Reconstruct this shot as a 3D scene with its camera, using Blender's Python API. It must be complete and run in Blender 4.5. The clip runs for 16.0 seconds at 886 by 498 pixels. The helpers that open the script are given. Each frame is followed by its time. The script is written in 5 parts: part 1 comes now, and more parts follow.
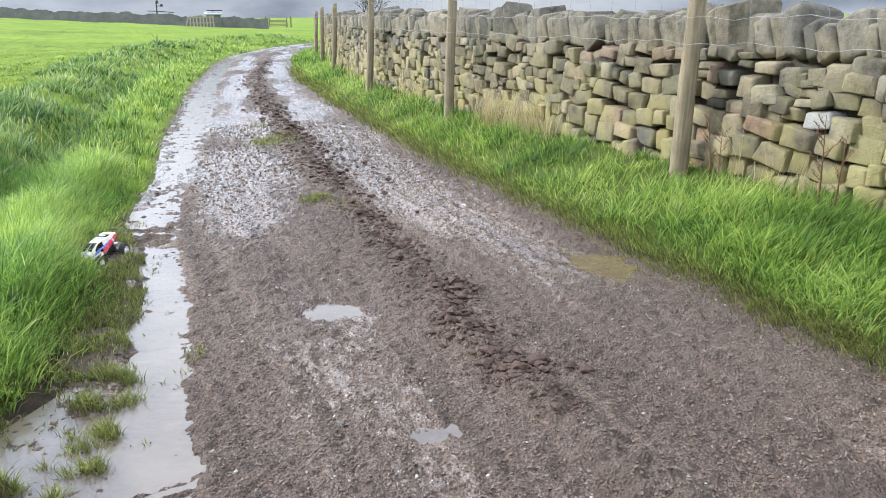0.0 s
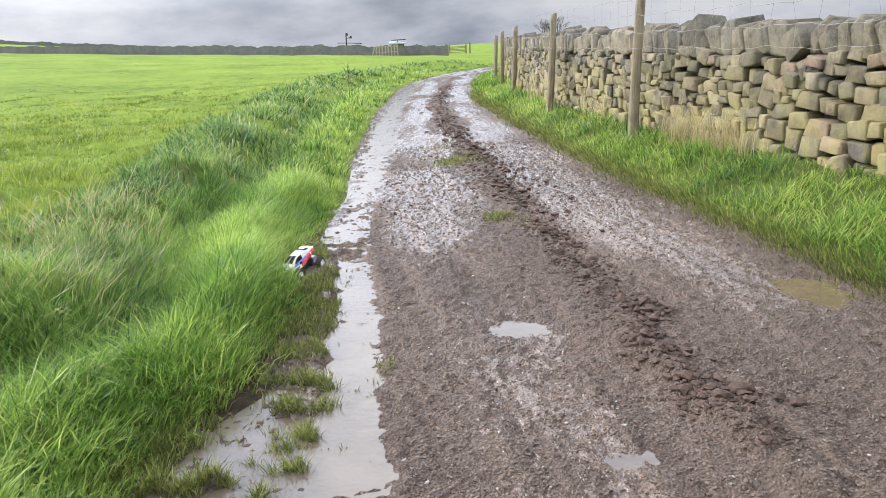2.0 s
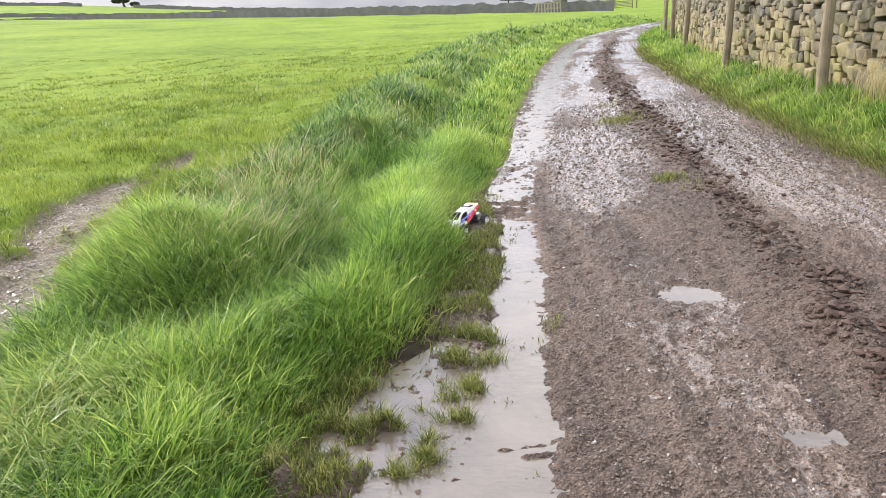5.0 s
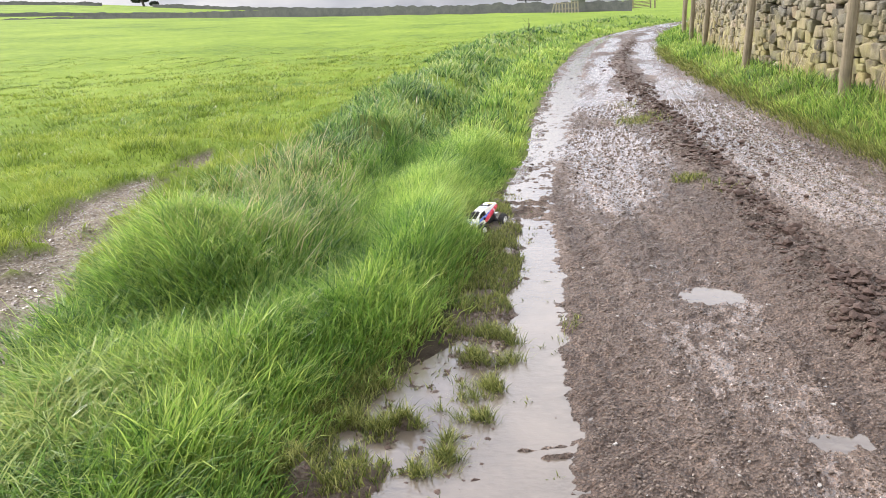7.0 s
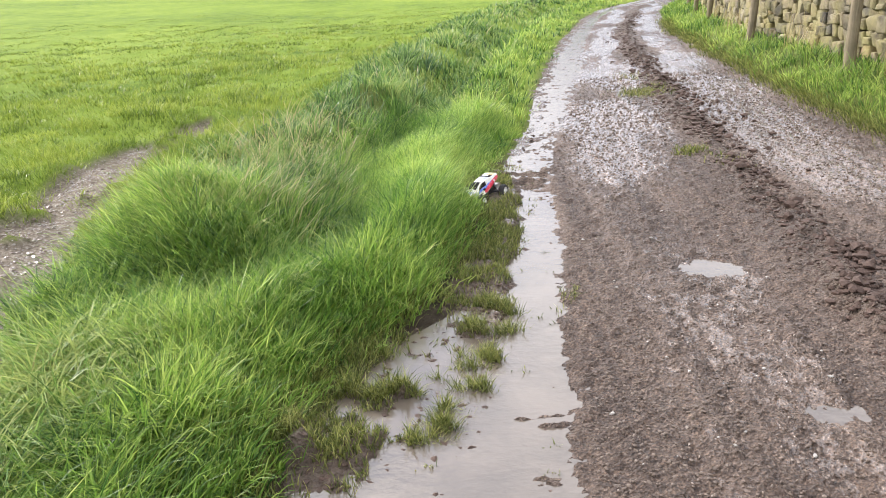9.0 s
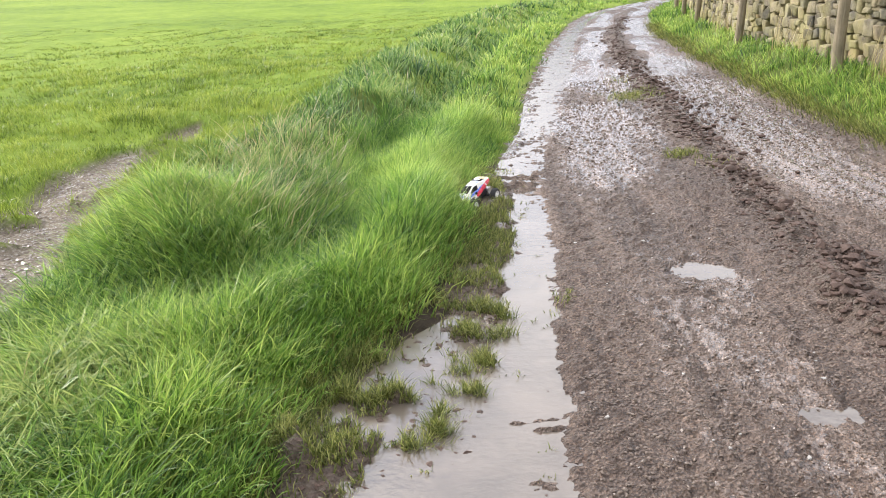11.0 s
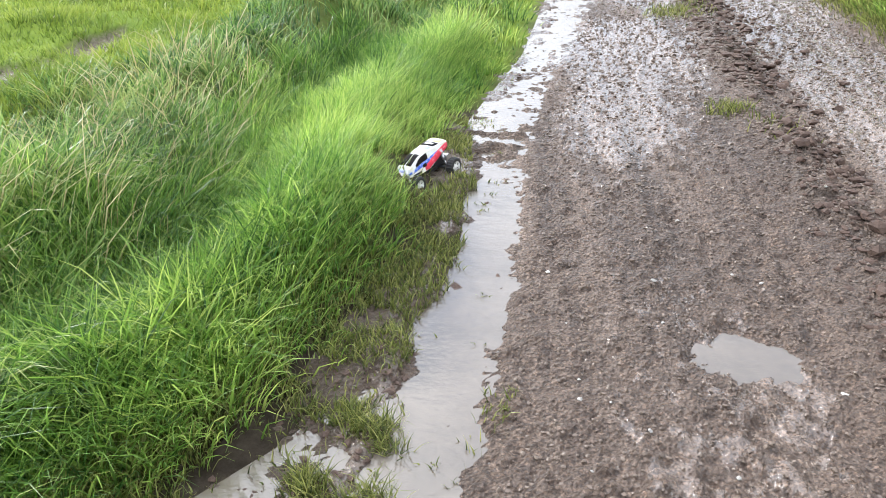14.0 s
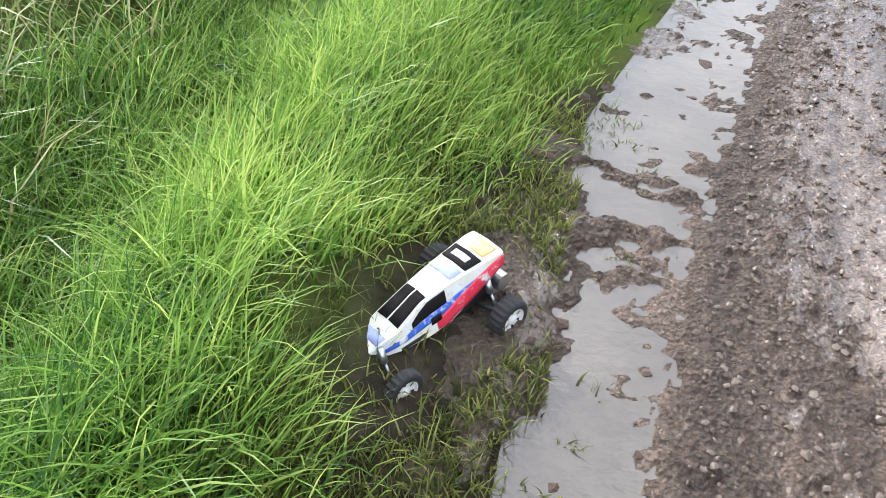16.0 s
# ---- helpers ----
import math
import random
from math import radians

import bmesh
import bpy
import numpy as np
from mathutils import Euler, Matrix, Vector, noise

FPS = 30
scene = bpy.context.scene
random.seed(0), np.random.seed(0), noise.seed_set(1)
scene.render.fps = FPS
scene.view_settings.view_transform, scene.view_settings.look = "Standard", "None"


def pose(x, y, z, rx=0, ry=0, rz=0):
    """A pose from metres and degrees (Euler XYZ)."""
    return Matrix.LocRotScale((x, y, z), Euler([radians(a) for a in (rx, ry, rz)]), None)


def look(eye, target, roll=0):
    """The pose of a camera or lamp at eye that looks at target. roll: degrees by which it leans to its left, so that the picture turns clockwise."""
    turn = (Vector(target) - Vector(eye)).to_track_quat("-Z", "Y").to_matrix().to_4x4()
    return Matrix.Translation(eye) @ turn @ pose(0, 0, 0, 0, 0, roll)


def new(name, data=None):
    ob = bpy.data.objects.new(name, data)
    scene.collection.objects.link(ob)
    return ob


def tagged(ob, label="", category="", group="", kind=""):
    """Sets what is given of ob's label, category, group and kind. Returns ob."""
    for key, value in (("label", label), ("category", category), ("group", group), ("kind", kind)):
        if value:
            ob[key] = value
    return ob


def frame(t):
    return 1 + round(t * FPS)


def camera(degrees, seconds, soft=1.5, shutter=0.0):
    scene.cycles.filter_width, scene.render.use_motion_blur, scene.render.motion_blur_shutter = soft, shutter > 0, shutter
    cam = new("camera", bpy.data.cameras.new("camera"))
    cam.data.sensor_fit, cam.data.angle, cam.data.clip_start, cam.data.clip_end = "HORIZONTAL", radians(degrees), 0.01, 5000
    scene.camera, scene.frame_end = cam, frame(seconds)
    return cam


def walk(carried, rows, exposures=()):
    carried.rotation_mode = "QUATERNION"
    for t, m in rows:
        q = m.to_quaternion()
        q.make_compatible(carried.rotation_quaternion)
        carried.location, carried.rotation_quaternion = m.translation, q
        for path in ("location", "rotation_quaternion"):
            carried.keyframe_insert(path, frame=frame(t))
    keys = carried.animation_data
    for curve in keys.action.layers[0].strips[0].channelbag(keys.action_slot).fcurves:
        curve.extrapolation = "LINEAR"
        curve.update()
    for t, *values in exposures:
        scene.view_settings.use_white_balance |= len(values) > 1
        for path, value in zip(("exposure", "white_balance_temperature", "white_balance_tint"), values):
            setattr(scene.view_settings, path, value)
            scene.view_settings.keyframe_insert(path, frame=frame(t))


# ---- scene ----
cam = camera(59.7, 16.0, soft=0.75)
PATH = [
    (0, (0.284, -0.59, 1.668), (1.024, 1.174, 1.083), -0.4),
    (0.5, (0.289, -0.582, 1.653), (0.97, 1.21, 1.081), -0.7),
    (1, (0.289, -0.579, 1.649), (0.909, 1.24, 1.097), -1.3),
    (1.5, (0.26, -0.548, 1.643), (0.747, 1.319, 1.116), -2.3),
    (2, (0.21, -0.523, 1.627), (0.53, 1.382, 1.109), -2.9),
    (2.5, (0.181, -0.525, 1.607), (0.314, 1.397, 1.073), -3.6),
    (3, (0.153, -0.526, 1.59), (0.171, 1.395, 1.032), -4.0),
    (3.5, (0.138, -0.512, 1.596), (0.088, 1.401, 1.014), -4.3),
    (4, (0.142, -0.505, 1.602), (0.066, 1.402, 1.005), -4.5),
    (6.5, (0.119, -0.519, 1.621), (0.021, 1.392, 1.039), -4.1),
    (7, (0.113, -0.497, 1.604), (-0.01, 1.41, 1.015), -4.3),
    (7.5, (0.107, -0.502, 1.605), (-0.035, 1.4, 1.005), -4.4),
    (8, (0.108, -0.483, 1.613), (-0.037, 1.413, 0.995), -4.3),
    (8.5, (0.106, -0.473, 1.613), (-0.029, 1.418, 0.978), -4.0),
    (9, (0.114, -0.486, 1.582), (-0.012, 1.399, 0.926), -3.8),
    (11.3, (0.094, -0.481, 1.588), (0.007, 1.409, 0.939), -3.9),
    (11.5, (0.092, -0.475, 1.593), (0.026, 1.413, 0.938), -3.9),
    (12, (0.096, -0.467, 1.587), (0.073, 1.416, 0.915), -3.8),
    (12.5, (0.088, -0.347, 1.574), (0.203, 1.527, 0.883), -2.5),
    (13, (0.275, 0.068, 1.439), (0.45, 1.919, 0.701), 1.1),
    (13.5, (0.496, 0.696, 1.47), (0.389, 2.555, 0.74), -2.1),
    (14, (0.572, 1.396, 1.475), (0.379, 3.178, 0.586), -2.3),
    (14.5, (0.619, 2.092, 1.479), (0.265, 3.761, 0.435), -8.7),
    (15, (0.51, 2.798, 1.442), (0.275, 4.481, 0.388), -0.8),
    (15.5, (0.531, 3.465, 1.465), (0.17, 5.075, 0.334), -1.9),
    (16, (0.432, 4.096, 1.347), (0.001, 5.51, 0.0), 1.7),
]
walk(cam, [(t, look(e, g, r)) for t, e, g, r in PATH], exposures=[(0, -0.14, 5850, 10), (1.5, -0.18, 6000, 12), (3, -0.18, 6350, 14), (4, -0.17, 6400, 15), (12, -0.1, 6350, 13), (13, 0.0, 6100, 10), (15, 0.06, 6000, 10), (16, -0.08, 5900, 10)])

# ---- light ----
world = bpy.data.worlds.new("overcast_sky")
scene.world = world
world.use_nodes = True
wn, wl_ = world.node_tree.nodes, world.node_tree.links
wn.clear()
w_out = wn.new("ShaderNodeOutputWorld")
w_bg = wn.new("ShaderNodeBackground")
w_sky = wn.new("ShaderNodeTexSky")
w_sky.sky_type = "NISHITA"
w_sky.sun_disc = False
SUN_EL, SUN_AZ = radians(28), radians(-52)
w_sky.sun_elevation, w_sky.sun_rotation = SUN_EL, SUN_AZ
w_sky.air_density, w_sky.dust_density = 1.0, 2.0
w_tc = wn.new("ShaderNodeTexCoord")
w_map = wn.new("ShaderNodeMapping")
w_map.inputs["Scale"].default_value = (2.2, 2.2, 6.5)
w_noise = wn.new("ShaderNodeTexNoise")
w_noise.inputs["Scale"].default_value = 1.5
w_noise.inputs["Detail"].default_value = 7.0
w_noise.inputs["Roughness"].default_value = 0.55
w_ramp = wn.new("ShaderNodeValToRGB")
w_ramp.color_ramp.elements[0].position, w_ramp.color_ramp.elements[0].color = 0.38, (4.4, 4.9, 5.8, 1)
w_ramp.color_ramp.elements[1].position, w_ramp.color_ramp.elements[1].color = 0.62, (9.2, 9.2, 9.1, 1)
w_mask = wn.new("ShaderNodeValToRGB")
w_mask.color_ramp.elements[0].position, w_mask.color_ramp.elements[0].color = 0.25, (0.55, 0.55, 0.55, 1)
w_mask.color_ramp.elements[1].position, w_mask.color_ramp.elements[1].color = 0.5, (0.97, 0.97, 0.97, 1)
w_mix = wn.new("ShaderNodeMixRGB")
wl_.new(w_tc.outputs["Generated"], w_map.inputs["Vector"])
wl_.new(w_map.outputs["Vector"], w_noise.inputs["Vector"])
wl_.new(w_noise.outputs["Fac"], w_ramp.inputs["Fac"])
wl_.new(w_noise.outputs["Fac"], w_mask.inputs["Fac"])
wl_.new(w_mask.outputs["Color"], w_mix.inputs["Fac"])
wl_.new(w_sky.outputs["Color"], w_mix.inputs["Color1"])
wl_.new(w_ramp.outputs["Color"], w_mix.inputs["Color2"])
w_sep = wn.new("ShaderNodeSeparateXYZ")
wl_.new(w_tc.outputs["Generated"], w_sep.inputs["Vector"])
w_lift = wn.new("ShaderNodeMapRange")
w_lift.inputs["From Min"].default_value, w_lift.inputs["From Max"].default_value = 0.05, 0.27
w_lift.inputs["To Min"].default_value, w_lift.inputs["To Max"].default_value = 1.0, 3.8
wl_.new(w_sep.outputs["Z"], w_lift.inputs["Value"])
w_mul = wn.new("ShaderNodeVectorMath")
w_mul.operation = "SCALE"
wl_.new(w_mix.outputs["Color"], w_mul.inputs[0])
# thin cloud is brighter round the veiled sun
w_dot = wn.new("ShaderNodeVectorMath")
w_dot.operation = "DOT_PRODUCT"
w_dot.inputs[1].default_value = (math.sin(SUN_AZ) * math.cos(SUN_EL), math.cos(SUN_AZ) * math.cos(SUN_EL), math.sin(SUN_EL))
wl_.new(w_tc.outputs["Generated"], w_dot.inputs[0])
w_glow = wn.new("ShaderNodeMapRange")
w_glow.inputs["From Min"].default_value, w_glow.inputs["From Max"].default_value = 0.5, 1.0
w_glow.inputs["To Min"].default_value, w_glow.inputs["To Max"].default_value = 0.9, 1.4
wl_.new(w_dot.outputs["Value"], w_glow.inputs["Value"])
w_both = wn.new("ShaderNodeMath")
w_both.operation = "MULTIPLY"
wl_.new(w_lift.outputs["Result"], w_both.inputs[0])
wl_.new(w_glow.outputs["Result"], w_both.inputs[1])
wl_.new(w_both.outputs["Value"], w_mul.inputs["Scale"])
wl_.new(w_mul.outputs["Vector"], w_bg.inputs["Color"])
w_bg.inputs["Strength"].default_value = 0.095
wl_.new(w_bg.outputs["Background"], w_out.inputs["Surface"])

sun_data = bpy.data.lights.new("sun", "SUN")
sun_data.energy, sun_data.angle, sun_data.color = 4.4, radians(2.5), (1.0, 0.935, 0.85)
sun = new("sun", sun_data)
sun_dir = Vector((math.sin(SUN_AZ) * math.cos(SUN_EL), math.cos(SUN_AZ) * math.cos(SUN_EL), math.sin(SUN_EL)))
sun.matrix_world = look(sun_dir * 50, (0, 0, 0))

# ---- materials ----


def mat_new(name):
    m = bpy.data.materials.new(name)
    m.use_nodes = True
    nt = m.node_tree
    return m, nt, nt.nodes["Principled BSDF"]


def nd(nt, kind, **vals):
    n = nt.nodes.new(kind)
    for k, v in vals.items():
        n.inputs[k].default_value = v
    return n


def noise_node(nt, vec, scale, detail=6.0, rough=0.6):
    n = nd(nt, "ShaderNodeTexNoise", Scale=scale, Detail=detail, Roughness=rough)
    if vec is not None:
        nt.links.new(vec, n.inputs["Vector"])
    return n


def ramp_node(nt, fac, stops):
    r = nt.nodes.new("ShaderNodeValToRGB")
    e = r.color_ramp.elements
    while len(e) < len(stops):
        e.new(0.5)
    for el, (p, c) in zip(e, stops):
        el.position = p
        el.color = (*c, 1) if len(c) == 3 else c
    nt.links.new(fac, r.inputs["Fac"])
    return r


def mix_node(nt, fac, a, b, mode="MIX"):
    m = nt.nodes.new("ShaderNodeMixRGB")
    m.blend_type = mode
    for key, v in (("Fac", fac), ("Color1", a), ("Color2", b)):
        if isinstance(v, (int, float)):
            m.inputs[key].default_value = v
        elif isinstance(v, tuple):
            m.inputs[key].default_value = (*v, 1)
        else:
            nt.links.new(v, m.inputs[key])
    return m


def bump_node(nt, height, strength, dist, chain=None):
    b = nd(nt, "ShaderNodeBump", Strength=strength, Distance=dist)
    nt.links.new(height, b.inputs["Height"])
    if chain is not None:
        nt.links.new(chain, b.inputs["Normal"])
    return b


def obj_coord(nt):
    return nt.nodes.new("ShaderNodeTexCoord").outputs["Object"]


def stretched(nt, vec, sx, sy, sz):
    m = nd(nt, "ShaderNodeMapping", Scale=(sx, sy, sz))
    nt.links.new(vec, m.inputs["Vector"])
    return m.outputs["Vector"]


def mottled(name, stops, scale, rough=0.8, bump=0.3, bump_dist=0.01, bump_scale=None, metal=0.0, island=0.0):
    """A surface with colour variation at two scales and fine relief."""
    m, nt, p = mat_new(name)
    oc = obj_coord(nt)
    a = noise_node(nt, oc, scale, 7)
    b = noise_node(nt, oc, scale * 5.3, 5)
    mx = mix_node(nt, 0.4, a.outputs["Fac"], b.outputs["Fac"])
    r = ramp_node(nt, mx.outputs["Color"], stops)
    col = r.outputs["Color"]
    if island:
        g = nt.nodes.new("ShaderNodeObjectInfo")
        mr = nd(nt, "ShaderNodeMapRange")
        mr.inputs["To Min"].default_value, mr.inputs["To Max"].default_value = 1 - island, 1 + island
        nt.links.new(g.outputs["Random"], mr.inputs["Value"])
        hs = nd(nt, "ShaderNodeHueSaturation")
        nt.links.new(mr.outputs["Result"], hs.inputs["Value"])
        nt.links.new(col, hs.inputs["Color"])
        col = hs.outputs["Color"]
    nt.links.new(col, p.inputs["Base Color"])
    p.inputs["Roughness"].default_value = rough
    p.inputs["Metallic"].default_value = metal
    if bump:
        c = noise_node(nt, oc, bump_scale or scale * 8, 8, 0.65)
        nt.links.new(bump_node(nt, c.outputs["Fac"], bump, bump_dist).outputs["Normal"], p.inputs["Normal"])
    return m


def plain(name, col, rough=0.5, metal=0.0):
    m, nt, p = mat_new(name)
    oc = obj_coord(nt)
    a = noise_node(nt, oc, 60, 5)
    r = ramp_node(nt, a.outputs["Fac"], [(0.3, tuple(c * 0.82 for c in col)), (0.7, tuple(min(1, c * 1.1) for c in col))])
    nt.links.new(r.outputs["Color"], p.inputs["Base Color"])
    p.inputs["Roughness"].default_value = rough
    p.inputs["Metallic"].default_value = metal
    return m


def grass_material(name, low, mid, high, base, back=0.45, even=0.5):
    """Blades: hue by the island's own random number and broad patches; by the height attribute paler at the tip, with
    shade painted in toward the root.
    """
    m, nt, p = mat_new(name)
    geo = nt.nodes.new("ShaderNodeNewGeometry")
    oc = obj_coord(nt)
    tone = nt.nodes.new("ShaderNodeAttribute")
    tone.attribute_name = "tuft"
    mx = mix_node(nt, even, geo.outputs["Random Per Island"], tone.outputs["Fac"])
    r = ramp_node(nt, mx.outputs["Color"], [(0.18, low), (0.5, mid), (0.82, high)])
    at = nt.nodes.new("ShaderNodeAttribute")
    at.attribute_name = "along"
    # multiplies the colour: shade among the stems painted in at the root
    root_shade = ramp_node(nt, at.outputs["Fac"], [(0.0, base), (0.45, (1, 1, 1)), (1.0, (1.15, 1.1, 1.0))])
    c = mix_node(nt, 1.0, r.outputs["Color"], root_shade.outputs["Color"], "MULTIPLY")
    nt.links.new(c.outputs["Color"], p.inputs["Base Color"])
    p.inputs["Roughness"].default_value = 0.4
    p.inputs["Specular IOR Level"].default_value = 0.36
    tr = nt.nodes.new("ShaderNodeBsdfTranslucent")
    nt.links.new(c.outputs["Color"], tr.inputs["Color"])
    ms = nt.nodes.new("ShaderNodeMixShader")
    ms.inputs["Fac"].default_value = back
    nt.links.new(p.outputs["BSDF"], ms.inputs[1])
    nt.links.new(tr.outputs["BSDF"], ms.inputs[2])
    nt.links.new(ms.outputs["Shader"], nt.nodes["Material Output"].inputs["Surface"])
    return m


def ground_material():
    m, nt, p = mat_new("turf_and_soil")
    oc = obj_coord(nt)
    a = noise_node(nt, oc, 0.13, 5)
    b = noise_node(nt, oc, 1.7, 8, 0.7)
    mx = mix_node(nt, 0.5, a.outputs["Fac"], b.outputs["Fac"])
    green = ramp_node(nt, mx.outputs["Color"], [(0.34, (0.075, 0.13, 0.018)), (0.5, (0.165, 0.24, 0.028)), (0.66, (0.25, 0.32, 0.045))])
    c = noise_node(nt, oc, 9, 8, 0.7)
    soil = ramp_node(nt, c.outputs["Fac"], [(0.3, (0.03, 0.023, 0.016)), (0.55, (0.07, 0.054, 0.038)), (0.75, (0.14, 0.112, 0.083))])
    # share of bare soil, and of shade painted beneath dense grass
    at = nt.nodes.new("ShaderNodeAttribute")
    at.attribute_name = "soil"
    k = mix_node(nt, at.outputs["Fac"], green.outputs["Color"], soil.outputs["Color"])
    worn = nt.nodes.new("ShaderNodeAttribute")
    worn.attribute_name = "worn"
    e = noise_node(nt, oc, 34, 9, 0.75)
    grit = ramp_node(nt, e.outputs["Fac"], [(0.32, (0.07, 0.055, 0.04)), (0.5, (0.23, 0.19, 0.142)), (0.7, (0.45, 0.4, 0.33))])
    k = mix_node(nt, worn.outputs["Fac"], k.outputs["Color"], grit.outputs["Color"])
    nt.links.new(k.outputs["Color"], p.inputs["Base Color"])
    p.inputs["Roughness"].default_value = 0.9
    p.inputs["Specular IOR Level"].default_value = 0.1
    d = noise_node(nt, oc, 14, 9, 0.75)
    nt.links.new(bump_node(nt, d.outputs["Fac"], 0.9, 0.05).outputs["Normal"], p.inputs["Normal"])
    return m


def road_material():
    """Wet gravelly mud: brown-grey grit, smoother and shinier where water stands in the surface."""
    m, nt, p = mat_new("wet_gravel_mud")
    oc = obj_coord(nt)
    lane = stretched(nt, oc, 3.0, 0.22, 1)
    broad = noise_node(nt, lane, 1.3, 6, 0.6)
    grit = noise_node(nt, oc, 38, 10, 0.75)
    vor = nd(nt, "ShaderNodeTexVoronoi", Scale=70.0, Randomness=1.0)
    nt.links.new(oc, vor.inputs["Vector"])
    vor2 = nd(nt, "ShaderNodeTexVoronoi", Scale=140.0, Randomness=1.0)
    nt.links.new(oc, vor2.inputs["Vector"])
    mx = mix_node(nt, 0.55, broad.outputs["Fac"], grit.outputs["Fac"])
    col = ramp_node(nt, mx.outputs["Color"], [(0.34, (0.032, 0.02, 0.014)), (0.48, (0.103, 0.067, 0.047)), (0.62, (0.245, 0.175, 0.13))])
    sep = nt.nodes.new("ShaderNodeSeparateColor")
    nt.links.new(vor2.outputs["Color"], sep.inputs["Color"])
    chips = ramp_node(nt, sep.outputs["Red"], [(0.0, (0.42, 0.42, 0.42)), (0.55, (1.0, 1.0, 1.0)), (0.85, (1.25, 1.25, 1.23)), (0.97, (1.9, 1.87, 1.8))])
    col2 = mix_node(nt, 0.75, col.outputs["Color"], chips.outputs["Color"], "MULTIPLY")
    clod = nt.nodes.new("ShaderNodeAttribute")
    clod.attribute_name = "clod"
    col3 = mix_node(nt, clod.outputs["Fac"], col2.outputs["Color"], mix_node(nt, grit.outputs["Fac"], (0.05, 0.032, 0.022), (0.2, 0.145, 0.105)).outputs["Color"])
    nt.links.new(col3.outputs["Color"], p.inputs["Base Color"])
    wet = nt.nodes.new("ShaderNodeAttribute")
    wet.attribute_name = "wet"
    spots = noise_node(nt, stretched(nt, oc, 1, 0.55, 1), 13, 8, 0.75)
    wm = nd(nt, "ShaderNodeMath")
    wm.operation = "MULTIPLY_ADD"
    nt.links.new(spots.outputs["Fac"], wm.inputs[0])
    wm.inputs[1].default_value = 1.6
    sub = nd(nt, "ShaderNodeMath")
    sub.operation = "SUBTRACT"
    nt.links.new(wet.outputs["Fac"], sub.inputs[0])
    sub.inputs[1].default_value = 0.2
    nt.links.new(sub.outputs["Value"], wm.inputs[2])
    rr = ramp_node(nt, wm.outputs["Value"], [(0.55, (0.72, 0.72, 0.72)), (0.9, (0.42, 0.42, 0.42)), (1.2, (0.1, 0.1, 0.1))])
    nt.links.new(rr.outputs["Color"], p.inputs["Roughness"])
    film = ramp_node(nt, wm.outputs["Value"], [(0.95, (0, 0, 0)), (1.4, (0.6, 0.6, 0.6))])
    nt.links.new(film.outputs["Color"], p.inputs["Coat Weight"])
    p.inputs["Coat Roughness"].default_value = 0.12
    p.inputs["Coat IOR"].default_value = 1.6
    hmix = mix_node(nt, 0.5, grit.outputs["Fac"], vor.outputs["Distance"])
    b1 = bump_node(nt, hmix.outputs["Color"], 1.0, 0.05)
    flat = ramp_node(nt, wm.outputs["Value"], [(0.95, (1, 1, 1)), (1.5, (0.5, 0.5, 0.5))])
    nt.links.new(flat.outputs["Color"], b1.inputs["Strength"])
    nt.links.new(b1.outputs["Normal"], p.inputs["Normal"])
    b2 = bump_node(nt, grit.outputs["Fac"], 0.35, 0.02)
    nt.links.new(b2.outputs["Normal"], p.inputs["Coat Normal"])
    return m


def water_material(name, col):
    m, nt, p = mat_new(name)
    oc = obj_coord(nt)
    a = noise_node(nt, oc, 2.5, 4)
    r = ramp_node(nt, a.outputs["Fac"], [(0.35, tuple(c * 0.8 for c in col)), (0.65, tuple(c * 1.2 for c in col))])
    nt.links.new(r.outputs["Color"], p.inputs["Base Color"])
    p.inputs["Roughness"].default_value = 0.04
    p.inputs["IOR"].default_value = 1.75
    b = noise_node(nt, stretched(nt, oc, 1, 1.6, 1), 11, 4)
    nt.links.new(bump_node(nt, b.outputs["Fac"], 0.2, 0.014).outputs["Normal"], p.inputs["Normal"])
    return m


